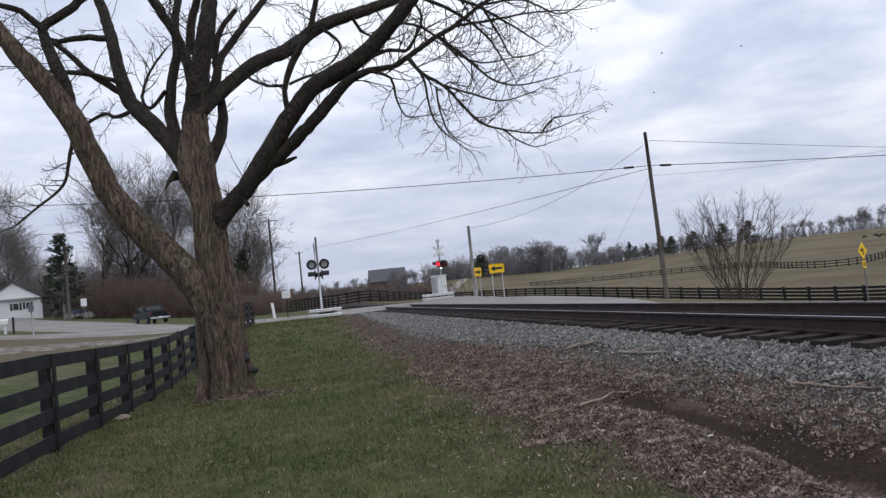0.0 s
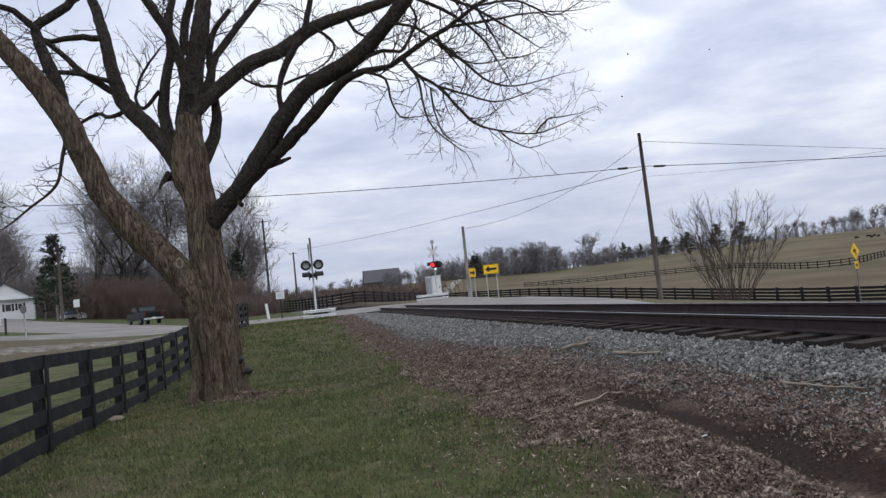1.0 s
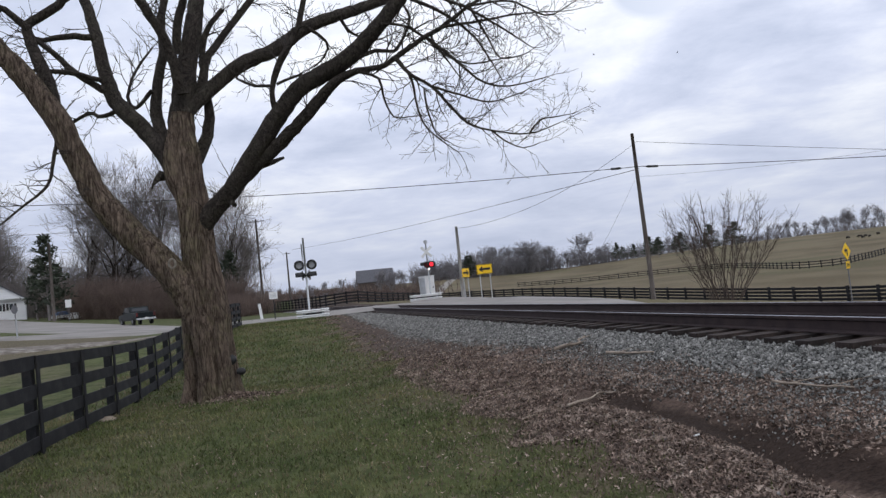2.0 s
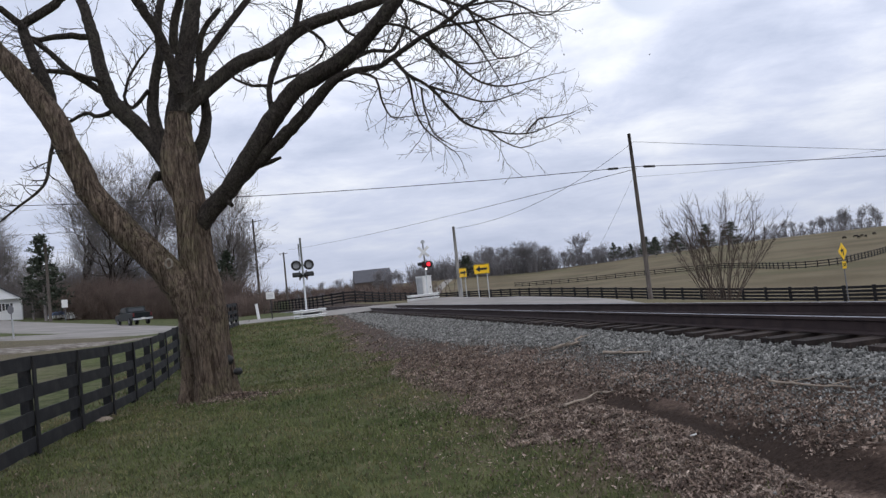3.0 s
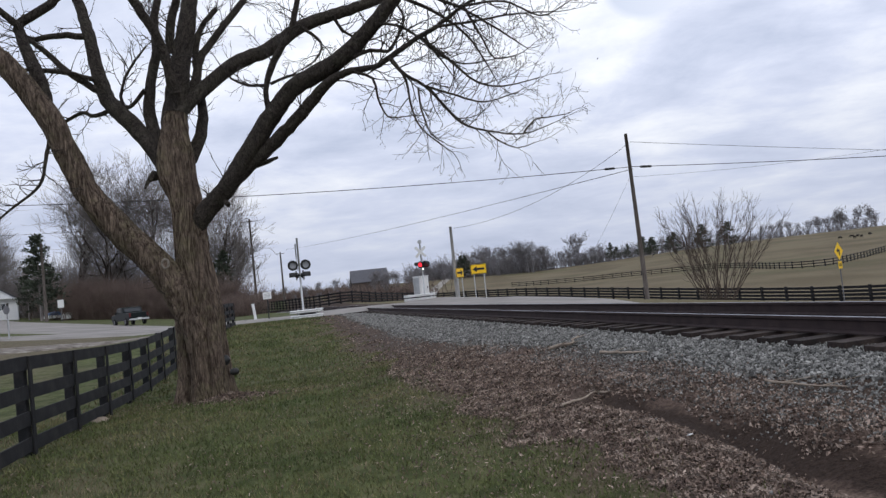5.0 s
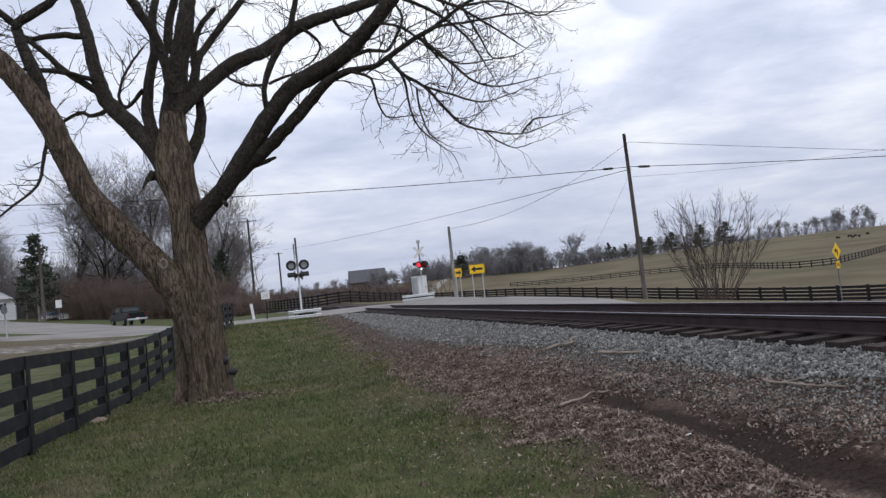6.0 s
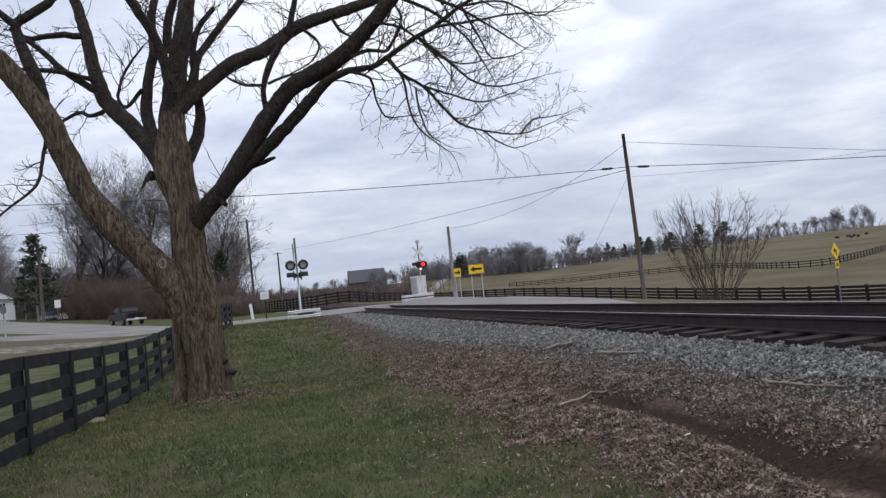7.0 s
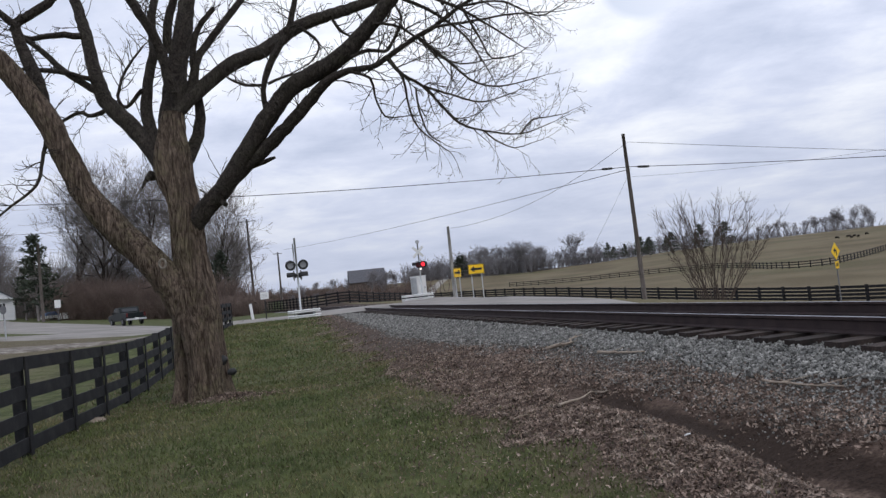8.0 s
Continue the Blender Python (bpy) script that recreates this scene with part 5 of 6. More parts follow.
def conifer(x, y, h, w, seed, label, gaps=0.25, group="evergreens"):
    rng = random.Random(seed)
    t = thing("evergreen_tree", pose(x, y, hz(x, y)), label, "tree", group)
    part("trunk", Geo().tube([(0, 0, -0.2), (0, 0, h * 0.55), (0, 0, h * 0.97)], [h * 0.018, h * 0.012, 0.02], 8), GREYTREE, t)
    g = Geo()
    n = int(26 * h / 6 + 40)
    for i in range(n):
        f = rng.uniform(0.08, 1.0) ** 0.8
        z = h * f
        a = rng.uniform(0, 6.28)
        reach = w / 2 * (1.04 - f) ** 0.75 * rng.uniform(0.55, 1.2)
        end = Vector((math.cos(a) * reach, math.sin(a) * reach, z + reach * rng.uniform(-0.15, 0.35)))
        for _ in range(26):
            u = rng.uniform(0.15, 1)
            c = Vector((0, 0, z)).lerp(end, u) + Vector((rng.gauss(0, 0.1), rng.gauss(0, 0.1), rng.gauss(0, 0.08))) * (h / 6)
            e = Vector((rng.gauss(0, 1) + math.cos(a), rng.gauss(0, 1) + math.sin(a), rng.gauss(0.3, 0.6))).normalized() * h * 0.045
            s = e.cross(Vector((rng.gauss(0, 1), rng.gauss(0, 1), 1))).normalized() * h * 0.012
            g.add([c - s, c + s, c + e], [(0, 1, 2)])
    part("crown", g, NEEDLE, t, "dark green needle foliage")
    return t


conifer(-54.91, 102.00, 12.0, 8.6, 1, "tall dark green pine behind a wooden pole")
conifer(-62.18, 112.00, 8.0, 5.0, 2, "dark green pine beside a larger pine")
conifer(-32.73, 116.00, 10.5, 6.5, 3, "dark evergreen at the edge of the bare trees")
conifer(-33.19, 112.00, 8.5, 6.0, 4, "dark evergreen at the edge of the bare trees")


def big_shrub():
    x, y = 22.69, 55.00
    rng = random.Random(12)
    t = thing("shrub", pose(x, y, hz(x, y)), "large bare many-stemmed shrub beside the fence", "shrub")
    for k in range(44):
        g = Geo()
        a = rng.uniform(0, 6.28)
        b = 0.60 * math.sqrt(rng.random())
        d = Vector((math.cos(a) * b, math.sin(a) * b, 1)).normalized()
        p = Vector((math.cos(a) * 1.9 * b, math.sin(a) * 1.9 * b, -0.1))
        L = rng.uniform(6.9, 8.7) * (1 - 0.25 * b * b)
        n = 10
        pts, rad = [p], [0.034]
        for i in range(n):
            d = (d + Vector((rng.gauss(0, 0.12), rng.gauss(0, 0.12), 0.04))).normalized()
            pts.append(pts[-1] + d * L / n)
            rad.append(0.026 * (1 - 0.8 * (i + 1) / n) + 0.006)
            if i > 1:
                for _ in range(3 if i < 5 else 6):
                    e = (d + Vector((rng.gauss(0, 0.5), rng.gauss(0, 0.5), rng.gauss(0, 0.25)))).normalized()
                    q = pts[-1]
                    ln = rng.uniform(0.4, 1.3)
                    m2 = q + e * ln * 0.5
                    g.tube([q, m2, m2 + (e + Vector((0, 0, 0.35))).normalized() * ln * 0.5], [rad[-1] * 0.5, 0.009, 0.005], 3, False)
        g.tube(pts, rad, 5, False)
        part("stem", g, SHRUBBARK, t)


big_shrub()

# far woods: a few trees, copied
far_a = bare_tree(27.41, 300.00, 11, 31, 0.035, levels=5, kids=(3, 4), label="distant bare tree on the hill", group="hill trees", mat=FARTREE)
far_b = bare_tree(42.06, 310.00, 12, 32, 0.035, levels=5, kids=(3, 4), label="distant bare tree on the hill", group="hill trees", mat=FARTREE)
far_c = conifer(79.48, 300.00, 8, 6.5, 33, "distant dark evergreen on the hill", group="hill evergreens")
rng = random.Random(77)
for px, d, h, kind in ((-4.65, 304.05, 5.4, 1), (-0.50, 287.29, 4.5, 1), (1.69, 293.20, 7.0, 1),
    (5.62, 304.24, 5.5, 0), (7.68, 290.31, 6.8, 1), (12.65, 308.50, 4.7, 0),
    (13.71, 286.09, 6.7, 1), (19.26, 317.21, 9.6, 1), (21.78, 313.03, 9.8, 0),
    (24.21, 288.41, 8.5, 0), (27.58, 308.52, 11.1, 1), (31.79, 314.17, 10.3, 1),
    (35.77, 316.65, 10.7, 0), (40.17, 319.68, 10.7, 0), (39.97, 296.42, 10.2, 0),
    (42.53, 292.39, 11.3, 1), (43.80, 287.22, 11.4, 1), (50.52, 313.02, 9.6, 0),
    (51.39, 299.95, 9.7, 0), (14.31, 280.00, 9.0, 2), (15.89, 280.00, 9.0, 2),
    (57.90, 301.33, 6.8, 0), (63.35, 311.33, 6.8, 1), (70.11, 326.43, 7.9, 1),
    (69.43, 307.08, 5.1, 0), (71.77, 302.31, 6.8, 0), (81.70, 328.47, 7.9, 1),
    (68.21, 320.00, 13.0, 0), (84.17, 308.31, 6.0, 2), (85.22, 294.69, 6.5, 2),
    (91.32, 291.27, 8.5, 2), (103.18, 316.03, 8.0, 2), (104.79, 299.41, 7.0, 2),
    (125.79, 318.76, 7.0, 2), (134.84, 316.90, 7.0, 2), (111.48, 330.00, 7.0, 1),
    (120.85, 330.00, 7.0, 1), (124.87, 330.00, 7.0, 1), (135.59, 330.00, 7.0, 1),
    (160.99, 332.56, 6.4, 1), (168.24, 337.88, 6.8, 0), (172.68, 337.40, 7.8, 1),
    (175.36, 333.62, 7.2, 0), (185.44, 343.73, 6.3, 1), (185.61, 335.42, 6.6, 0),
    (193.29, 340.77, 8.0, 1), (189.09, 325.40, 6.8, 0), (194.09, 326.20, 6.9, 1),
    (202.18, 332.06, 7.8, 1), (211.59, 339.76, 5.1, 0), (219.08, 344.10, 5.1, 1),
    (214.70, 330.02, 6.4, 1), (196.62, 330.00, 10.0, 1), (198.50, 330.00, 9.0, 1),
    (206.05, 330.00, 10.0, 1), (187.99, 330.00, 7.0, 1), (213.61, 330.00, 10.0, 1),
    (-34.58, 186.53, 3.0, 1), (-38.93, 229.85, 3.2, 1), (-27.89, 181.82, 3.2, 0),
    (-26.81, 195.15, 3.4, 1), (-23.13, 190.52, 4.0, 1), (-22.89, 217.22, 5.3, 1),
    (-21.15, 236.69, 7.0, 0), (-14.92, 203.50, 7.6, 0), (-10.33, 180.20, 7.2, 0),
    (-9.59, 232.52, 6.4, 0), (-5.70, 226.16, 5.1, 0), (-59.79, 256.30, 3.8, 0),
    (-56.83, 261.50, 3.8, 0), (-51.71, 256.80, 4.2, 0), (-43.64, 251.71, 4.2, 0),
    (-40.16, 261.79, 4.6, 0), (-33.69, 260.37, 5.0, 0), (99.6, 250.0, 10.0, 2), (108.9, 250.0, 9.6, 2),
    (92.9, 260.0, 8.6, 2), (87.6, 270.0, 7.4, 2), (86.4, 280.0, 7.6, 2)):
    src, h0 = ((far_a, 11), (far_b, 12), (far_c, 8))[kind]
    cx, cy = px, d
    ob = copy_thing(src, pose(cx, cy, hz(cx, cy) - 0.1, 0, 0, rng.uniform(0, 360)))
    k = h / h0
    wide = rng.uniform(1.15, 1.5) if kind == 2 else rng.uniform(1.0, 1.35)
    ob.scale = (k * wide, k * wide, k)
for nodes, h, n, seed in (([(-5.16, 300.00), (13.66, 290.00), (33.45, 300.00), (54.56, 310.00)], 8, 1100, 41), ([(66.08, 330.00), (77.11, 310.00), (108.81, 330.00)], 6, 500, 42), ([(106.59, 340.00), (141.75, 345.00), (175.44, 345.00), (229.42, 350.00)], 4.5, 700, 43), ([(-66.87, 260.00), (-50.34, 250.00), (-35.72, 260.00), (-17.60, 240.00)], 3.4, 1100, 44), ([(-20.41, 180.00), (-12.91, 176.00), (-3.20, 186.00)], 4.2, 600, 45)):
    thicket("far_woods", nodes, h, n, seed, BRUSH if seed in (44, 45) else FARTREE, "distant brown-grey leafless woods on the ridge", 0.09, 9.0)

# ---- houses ----


def gable_house(name, x, y, z, yaw, w, depth, wall_h, rise, wallmat, roofmat, label, windows, over=0.35):
    """Gable end faces -y; ridge along y."""
    hs = thing(name, pose(x, y, z, 0, 0, yaw), label, "house", "houses")
    out = [(-w / 2, -1.0), (w / 2, -1.0), (w / 2, wall_h), (0, wall_h + rise), (-w / 2, wall_h)]
    part("wall", Geo().prism(out, pose(0, 0, 0), depth), wallmat, hs)
    sl = rise / (w / 2)
    for sgn in (-1, 1):
        e = w / 2 + over
        o = [(0, wall_h + rise + 0.06), (sgn * e, wall_h + rise - sl * e + 0.06), (sgn * e, wall_h + rise - sl * e + 0.22), (0, wall_h + rise + 0.24)]
        part("roof", Geo().prism(o if sgn < 0 else o[::-1], pose(0, 0, 0), depth + 2 * over), roofmat, hs)
    for wx, wz, ww, wh in windows:
        win = part("window", Geo().box((wx, -depth / 2 - 0.02, wz), (ww, 0.06, wh)), WHITE, hs)
        part("pane", Geo().box((wx, -depth / 2 - 0.055, wz), (ww - 0.14, 0.02, wh - 0.14)), GLASS, win)
        for sgn in (-1, 1):
            part("shutter", Geo().box((wx + sgn * (ww / 2 + 0.2), -depth / 2 - 0.02, wz), (0.34, 0.05, wh)), BLACK, win, "dark shutter")
    return hs


white_house = gable_house("house", -72.95, 120.00, 4.75, 29, 8.0, 11, 2.5, 2.7, SIDING, SHINGLE, "small white gabled house across the road", [(0.3, 1.3, 0.9, 1.2), (2.0, 1.35, 0.7, 1.1)])
part("porch_roof", Geo().box((-0.6, -5.7, 2.62), (9.0, 1.3, 0.14)), SIDING, white_house)
gable_house("barn", -17.3, 215.00, 2.6, 98, 11, 10.5, 3.2, 3.6, BROWNBRICK, SHINGLE, "long brown house with a grey gabled roof beyond the fence", [(-3, 1.8, 1.2, 1.4), (3, 1.8, 1.2, 1.4)])
gable_house("house", 124.48, 350.00, hz(124.48, 350.00) - 0.6, 20, 8, 10, 3, 2.4, SIDING, SHINGLE, "tiny white farmhouse far off on the ridge", [(0, 1.6, 1.2, 1.2)])
gable_house("house", 39.19, 330.00, hz(39.19, 330.00) + 0.2, 0, 7, 10, 5, 2.4, SIDING, SHINGLE, "tiny white farmhouse far off in the woods", [(0, 2.6, 1.2, 1.2)])

# ---- vehicles ----


def pickup():
    x, y = -28.0, 67.00
    p = thing("pickup_truck", pose(x, y, hz(x, y) + 0.07, 0, 0, 41), "dark green pickup truck parked on the road", "car")
    body = Geo()
    # side profile: rear at -y, nose at +y
    prof = [(-2.45, 0.45), (2.4, 0.45), (2.45, 0.62), (2.42, 0.98), (1.15, 1.10), (0.62, 1.66), (-0.72, 1.68), (-0.98, 1.12), (-2.45, 1.12)]
    body.prism(prof, pose(0, 0, 0, 0, 0, 90), 1.74)
    ob = part("body", body, TRUCKPAINT, p)
    bv = ob.modifiers.new("round", "BEVEL")
    bv.width, bv.segments = 0.05, 2
    part("bed", Geo().box((0, -1.7, 1.125), (1.5, 1.35, 0.012)), BLACK, p)
    part("rear_window", Geo().box((0, -0.885, 1.40), (1.4, 0.03, 0.36), pose(0, 0, 0, -25).to_3x3()), GLASS, p)
    part("windscreen", Geo().box((0, 0.92, 1.40), (1.45, 0.03, 0.62), pose(0, 0, 0, 43).to_3x3()), GLASS, p)
    for sx in (-1, 1):
        part("side_window", Geo().box((sx * 0.872, -0.02, 1.40), (0.012, 1.15, 0.36)), GLASS, p)
        part("tail_lamp", Geo().box((sx * 0.78, -2.46, 0.92), (0.16, 0.03, 0.34)), TAILRED, p, "red tail lamp")
        part("mirror", Geo().box((sx * 0.98, 0.75, 1.18), (0.16, 0.08, 0.16)), BLACK, p)
    part("tailgate", Geo().box((0, -2.462, 0.86), (1.36, 0.03, 0.46)), TRUCKPAINT, p)
    part("bumper", Geo().box((0, -2.55, 0.52), (1.76, 0.18, 0.16), bevel=0.05), GALV, p, "dull chrome bumper")
    part("number_plate", Geo().box((0, -2.645, 0.56), (0.32, 0.012, 0.15)), WHITE, p)
    for sx in (-0.8, 0.8):
        for sy in (-1.5, 1.55):
            w = part("wheel", Geo().tube([(-0.11, 0, 0), (-0.09, 0, 0), (0.09, 0, 0), (0.11, 0, 0)], [0.3, 0.36, 0.36, 0.3], 20), RUBBER, p)
            w.location = (sx, sy, 0.36)
            part("rim", Geo().tube([(-0.118, 0, 0), (0.118, 0, 0)], 0.2, 14), DULL, w)
    return p


pickup()


def covered_boat():
    x, y = -56.08, 108.00
    p = thing("covered_trailer", pose(x, y, hz(x, y), 0, 0, 70) @ Matrix.Scale(0.62, 4), "white and blue covered trailer parked under the trees", "trailer")
    part("hull", Geo().prism([(-2.6, 0.5), (2.3, 0.5), (2.6, 1.2), (-2.6, 1.2)], pose(0, 0, 0), 1.8), WHITE, p)
    part("cover", Geo().prism([(-2.62, 1.2), (2.5, 1.2), (1.6, 1.7), (0.2, 2.15), (-2.5, 1.7)], pose(0, 0, 0), 1.84), BLUE, p, "blue tarpaulin cover")
    for a in (-0.7, 0.7):
        w = part("wheel", Geo().tube([(0, -0.1, 0), (0, 0.1, 0)], 0.3, 14), RUBBER, p)
        w.location = (a * 0.6, -0.86 if a < 0 else 0.86, 0.3)
    q0 = thing("covered_trailer", pose(-54.29, 108.00, hz(-54.29, 108.00), 0, 0, 10) @ Matrix.Scale(0.6, 4), "low white covered trailer parked under the trees", "trailer")
    part("cover", Geo().prism([(-1.2, 0.3), (1.2, 0.3), (1.1, 1.0), (0.3, 1.9), (-0.5, 1.9), (-1.1, 0.9)], pose(0, 0, 0), 3.0), WHITE, q0)
    for a in (-1.05, 1.05):
        w = part("wheel", Geo().tube([(a - 0.08, 0, 0.3), (a + 0.08, 0, 0.3)], 0.3, 14), RUBBER, q0)


covered_boat()


def cow(x, y, yaw):
    c = thing("cow", pose(x, y, hz(x, y), 0, 0, yaw) @ Matrix.Scale(0.6, 4), "small black cow grazing on the brown hill", "cow", "grazing cattle")
    part("body", Geo().tube([(-0.95, 0, 1.0), (-0.8, 0, 1.02), (0, 0, 0.98), (0.7, 0, 1.05), (0.95, 0, 1.1)], [0.2, 0.38, 0.42, 0.38, 0.2], 10), HIDE, c)
    part("head", Geo().tube([(0.9, 0, 1.1), (1.25, 0, 0.75), (1.45, 0, 0.35)], [0.2, 0.17, 0.1], 8), HIDE, c)
    for a in (-0.7, 0.65):
        for b in (-0.2, 0.2):
            part("leg", Geo().tube([(a, b, -0.02), (a, b, 0.5), (a, b, 0.9)], [0.07, 0.07, 0.13], 6), HIDE, c)


for cx, cy, yaw in ((124.6, 213.6, 10), (128.1, 213.1, 160), (125.3, 207.4, 30), (129.2, 212.0, 200), (127.6, 207.6, 80), (134.1, 213.7, 20)):
    cow(cx + 3.0, cy, yaw)

# ---- small things near the camera ----


def stick(nodes, r, label):
    g = Geo()
    pts = [Vector((x, y, hz(x, y) + r + h)) for x, y, h in nodes]
    rg = random.Random(int(pts[0].x * 100))
    fine = []
    for a, b in zip(pts, pts[1:]):
        fine += [a.lerp(b, t / 4) + Vector((rg.gauss(0, r * 0.35), rg.gauss(0, r * 0.35), rg.gauss(0, r * 0.2))) for t in range(4)]
    fine.append(pts[-1])
    n = len(fine)
    g.tube(fine, [0.8 * r * (1 - 0.6 * i / (n - 1)) for i in range(n)], 7)
    for i in range(2, n - 1, 2):
        d = (fine[i + 1] - fine[i]).normalized() + Vector((rg.gauss(0, 0.5), rg.gauss(0, 0.5), rg.uniform(-0.05, 0.25)))
        ln = rg.uniform(0.1, 0.35)
        g.tube([fine[i], fine[i] + d * ln * 0.5, fine[i] + d * ln], [r * 0.3, r * 0.2, r * 0.1], 4)
    tagged(part("stick", g, STICK), label, "stick", "fallen sticks")


stick([(1.32, 7.72, 0), (1.55, 7.96, 0.02), (1.77, 8.21, 0.05), (1.93, 8.03, 0.03)], 0.022, "pale broken stick lying on the leaf litter")
stick([(2.33, 9.94, 0), (2.49, 9.50, 0.02), (2.71, 9.03, 0.02)], 0.03, "pale fallen branch beside the ballast")
stick([(1.88, 11.48, 0), (2.14, 11.12, 0.03), (2.33, 11.36, 0.06)], 0.04, "dark fallen branch beside the ballast")
stick([(3.01, 6.49, 0), (3.10, 6.11, 0.02), (3.29, 5.69, 0.02)], 0.018, "thin fallen branch beside the ballast")
stick([(0.78, 7.68, 0), (0.97, 7.70, 0.02)], 0.015, "short pale stick on the leaf litter")


def rock():
    x, y = -6.07, 12.96
    bm = bmesh.new()
    bmesh.ops.create_icosphere(bm, subdivisions=3, radius=1)
    for v in bm.verts:
        v.co *= 1 + 0.25 * noise.noise(v.co * 1.4)
        v.co = Vector((v.co.x * 0.16, v.co.y * 0.1, v.co.z * 0.07))
    me = bpy.data.meshes.new("rock")
    bm.to_mesh(me)
    bm.free()
    me.materials.append(STICK)
    ob = new("rock", me)
    ob.location = (x, y, hz(x, y) + 0.02)
    tagged(ob, "small flat tan rock beside the fence", "rock")


rock()
tagged(part("litter_scrap", Geo().prism(round_rect(0.05, 0.035, 0.012), pose(1.98, 5.72, hz(1.98, 5.72) + 0.02, 60, 0, 20), 0.01), WHITE), "small white scrap lying in the rut", "scrap")


def leaf_litter():
    """Dead leaves, grass blades: too many to count."""
    rng = random.Random(5)
    g = Geo()

    def leaf(x, y, size, lift=0.0):
        z = hz(x, y) + lift + rng.uniform(0.0, 0.02)
        e = Euler((rng.gauss(0, 0.6), rng.gauss(0, 0.6), rng.uniform(0, 6.28))).to_matrix()
        c = rng.uniform(-0.3, 0.3)
        o = [Vector((-1, 0, 0)), Vector((0, -0.42, c)), Vector((1.1, 0, 0)), Vector((0, 0.42, c))]
        g.add([e @ (p * size) + Vector((x, y, z)) for p in o], [(0, 1, 2), (0, 2, 3)])

    for a, b, count, size in ((2.8, 6, 24000, 0.018), (6, 10, 26000, 0.02), (10, 18, 20000, 0.025), (18, 34, 8000, 0.036), (34, 42, 2500, 0.05)):
        n = 0
        while n < count:
            s, q = rng.uniform(a, b), rng.triangular(0.6, 4.7, 3.0)
            w = q + 1.3 * noise.noise(Vector((s * 0.8, q * 0.8, 3)))
            if w < 2.2 and rng.random() < 0.88:
                continue
            if s < 7.6 + 0.8 * math.sin(q * 5) and abs(q - 3.45 - 0.12 * math.sin(s * 1.3) + 0.15 * noise.noise(Vector((s * 2, q * 2, 0)))) < 0.17 and rng.random() < 0.93:
                n += 1
                continue
            if s > 14 and w > 2.5 and rng.random() < 0.85 * float(smooth(s, 13, 17)):
                n += 1
                continue
            bare = noise.noise(Vector((s * 0.7, q * 1.3, 21)))
            if bare + 0.55 * max(0, q - 3.9) > 0.38 and rng.random() < 0.75:
                n += 1
                continue
            x, y = xy(s, q)
            leaf(x, y, size * rng.uniform(0.5, 1.4), 0.03 * max(0, noise.noise(Vector((s * 1.5, q * 1.5, 7)))))
            n += 1
    for _ in range(9000):
        s, q = rng.uniform(2.8, 20), rng.uniform(-4.5, 1.8)
        if noise.noise(Vector((s * 0.9, q * 0.9, 13))) < rng.uniform(-0.2, 0.5):
            continue
        x, y = xy(s, q)
        leaf(x, y, rng.uniform(0.009, 0.022), 0.012)
    for _ in range(4000):
        a = rng.uniform(0, 6.28)
        r = abs(rng.gauss(0, 0.42))
        x, y = -3.95 + math.cos(a) * r * 1.5, 13.7 + math.sin(a) * r * 0.7
        leaf(x, y, rng.uniform(0.02, 0.04), max(0, 0.10 - 0.22 * r))
    tagged(part("leaf_litter", g, LEAF), "brown dead leaves and twigs scattered over the ground", "leaves", kind="stuff")

    for name, mat, share, label in (("grass", BLADE, 1.0, "short green lawn grass blades"), ("dry_grass", DRYBLADE, 0.4, "dry straw-coloured grass blades in the lawn")):
        g = Geo()
        for a, b, count, hgt in ((2.6, 5, 30000, 0.035), (5, 9, 36000, 0.04), (9, 16, 30000, 0.05), (16, 30, 16000, 0.065), (30, 43, 9000, 0.08)):
            for _ in range(int(count * share)):
                s, q = rng.uniform(a, b), rng.uniform(-6.5 if a < 16 else -5, 3.0)
                w = q + 1.3 * noise.noise(Vector((s * 0.8, q * 0.8, 3)))
                if w > 2.25 and rng.random() < 0.92:
                    continue
                patch = 0.4 * (1 - float(smooth(q, -4.0, -1.5))) + noise.noise(Vector((s * 0.55, q * 0.55, 9))) + 0.5 * noise.noise(Vector((s * 2, q * 2, 4)))
                if (name == "grass") == (patch > 0.28) and rng.random() < 0.7:
                    continue
                x, y = xy(s, q)
                z = hz(x, y) - 0.005
                h = hgt * rng.uniform(0.5, 1.5)
                an = rng.uniform(0, 6.28)
                wd = 0.0035 + 0.0006 * s
                dx, dy = math.cos(an) * wd, math.sin(an) * wd
                lx, ly = rng.gauss(0, 0.45) * h, rng.gauss(0, 0.45) * h
                g.add([(x - dx, y - dy, z), (x + dx, y + dy, z), (x + lx, y + ly, z + h)], [(0, 1, 2)])
        tagged(part(name, g, mat), label, "grass", kind="stuff")


leaf_litter()

# ---- birds ----


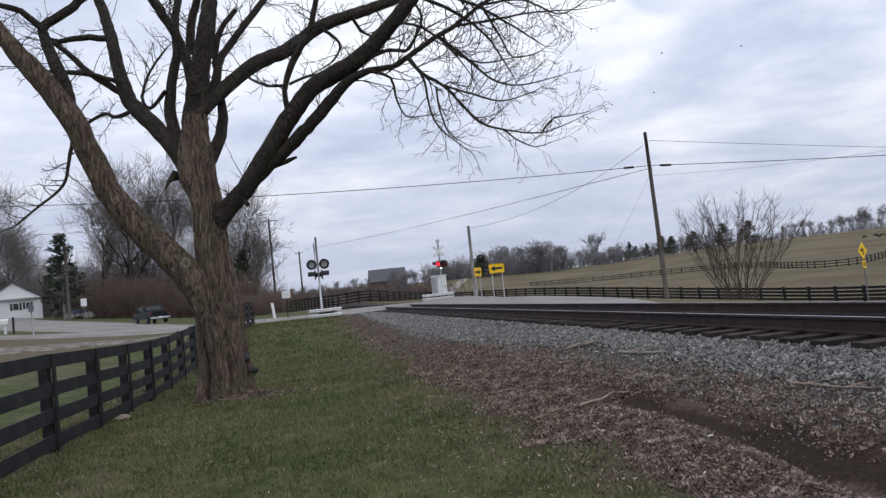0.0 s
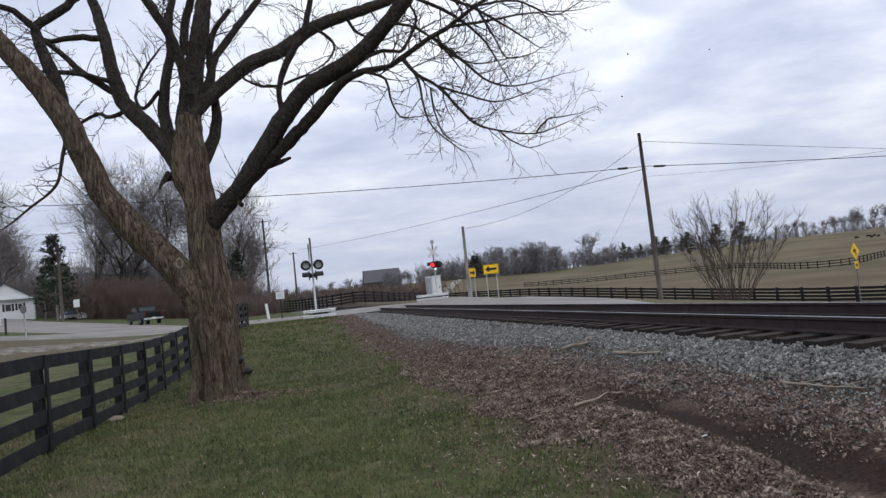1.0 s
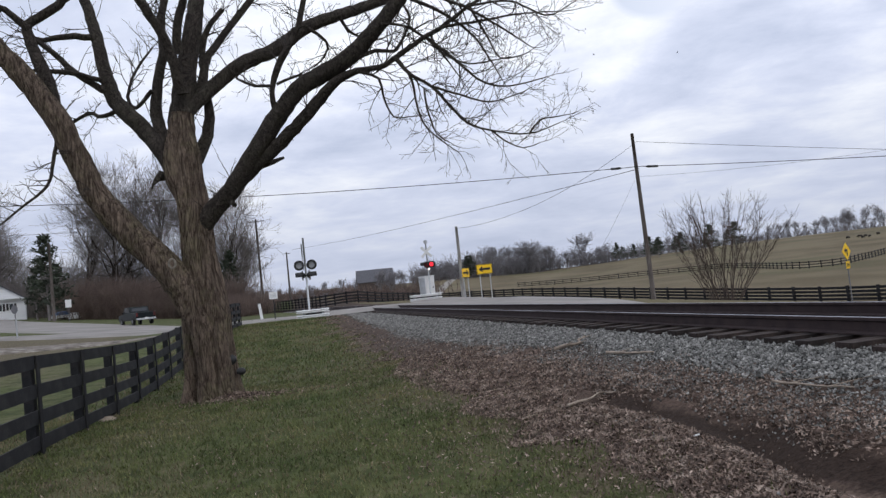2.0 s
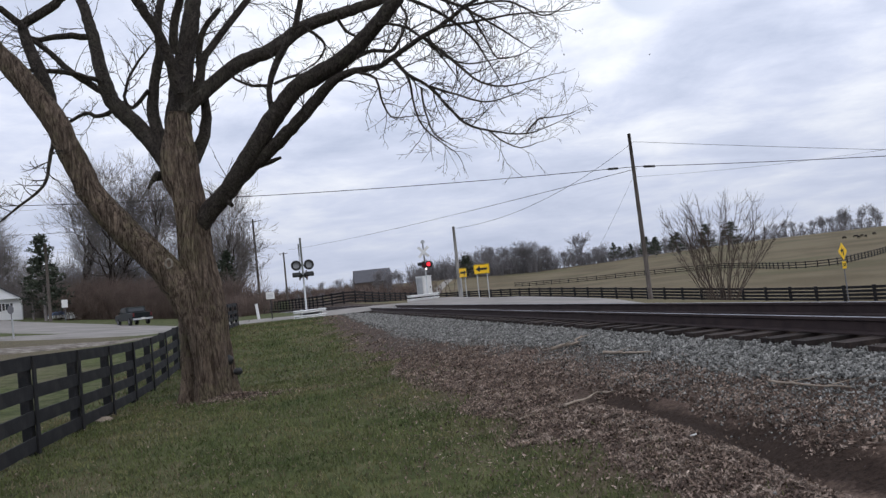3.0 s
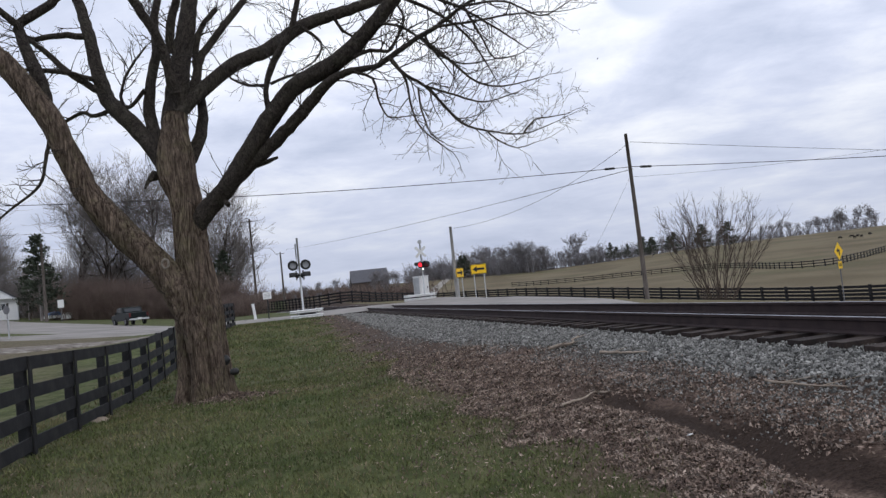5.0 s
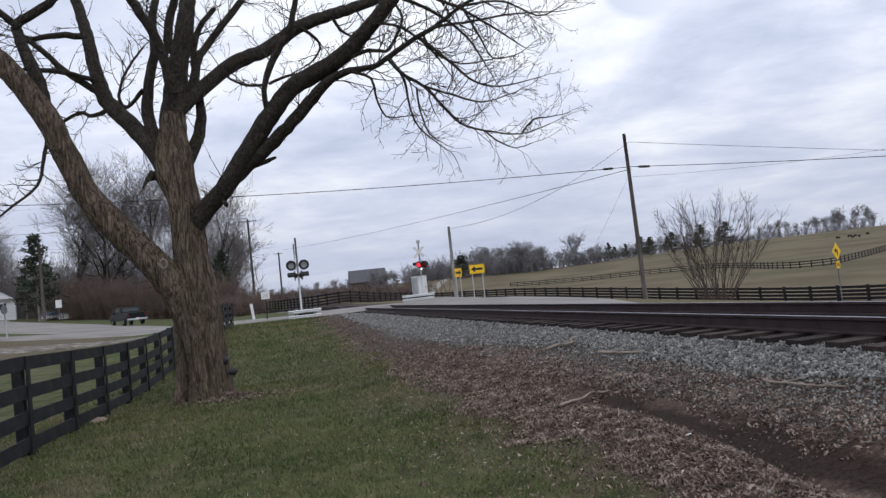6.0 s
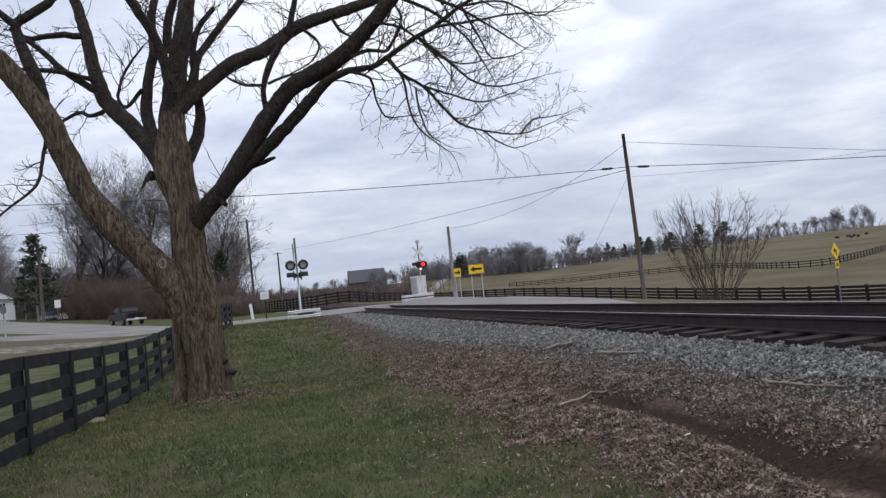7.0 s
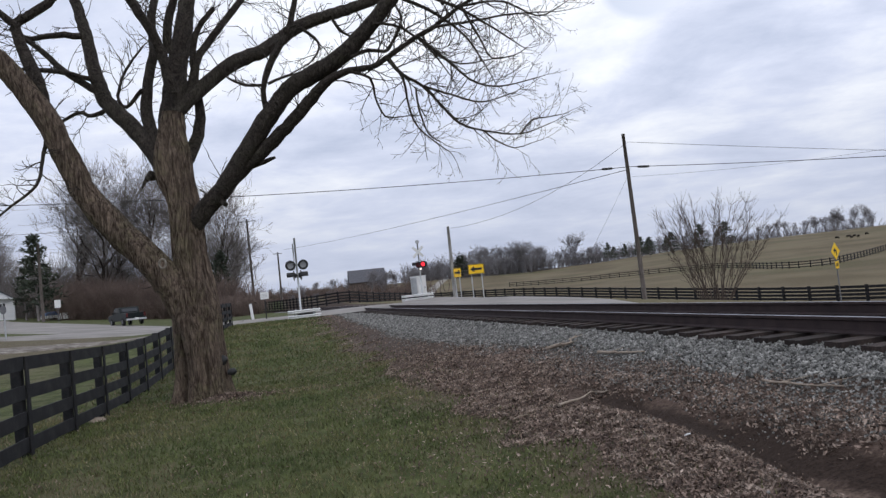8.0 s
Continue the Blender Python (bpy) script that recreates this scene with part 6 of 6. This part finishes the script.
def bird(m):
    b = thing("bird", m, "small dark bird flying far off in the sky", "bird", "flying birds")
    part("body", Geo().tube([(-0.2, 0, 0), (-0.08, 0, 0.01), (0.1, 0, 0.01), (0.2, 0, 0)], [0.03, 0.07, 0.07, 0.02], 8), FEATHER, b)
    wings = []
    for sy in (-1, 1):
        o = [(0.08, 0, 0), (0.1, sy * 0.2, 0.01), (-0.02, sy * 0.48, 0), (-0.1, sy * 0.2, 0.01), (-0.09, 0, 0)]
        g = Geo().add(o + [(x, y, z + 0.012) for x, y, z in o], [(0, 1, 2, 3, 4), (9, 8, 7, 6, 5)] + [(i, (i + 1) % 5, 5 + (i + 1) % 5, 5 + i) for i in range(5)])
        wings.append(part("wing", g, FEATHER, b))
    return b, wings


BIRDS = [bird(Matrix.Identity(4)) for _ in range(3)]


def motions():
    # birds cross the sky from right to left
    paths = (
        ((51.77, 150.00, 47.24), (-5.597, 1.333, 1.045)),
        ((73.55, 160.00, 50.00), (-5.635, 0.444, 0.230)),
        ((49.01, 150.00, 38.79), (-5.260, 1.333, 0.348)),
    )
    for (b, wings), (p0, v) in zip(BIRDS, paths):
        p0, v = Vector(p0), Vector(v)
        yaw = math.degrees(math.atan2(v.y, v.x))
        walk(b, [(t, pose(*(p0 + v * t), 0, 0, yaw)) for t in (0.0, 2.0, 4.0, 6.0, 8.0)])
        for w, sg in zip(wings, (-1, 1)):
            walk(w, [(k * 0.1, pose(0, 0, 0, sg * (-30 if k % 2 else 35), 0, 0)) for k in range(81)])
    # the two red lamps flash in turn: each disc turns its glowing face out, then away
    turns = (0.25, 0.87, 1.40, 2.02, 2.66, 3.32, 3.95, 4.50, 5.15, 5.86, 6.55, 7.14, 7.62)
    for k, f in enumerate(FLASH):
        rows, lit = [(0.0, 0 if k == 0 else 180)], k == 0
        for t in turns:
            a, b = (0, 180) if lit else (180, 360)
            rows += [(t - 0.034, a), (t, a + 60), (t + 0.034, a + 120), (t + 0.067, b)]
            if b == 360:
                rows[-1] = (t + 0.067, 360)
            lit = not lit
        rows.append((8.0, rows[-1][1]))
        walk(f, [(t, pose(0, -0.20, 0, 0, 0, a)) for t, a in rows])


motions()
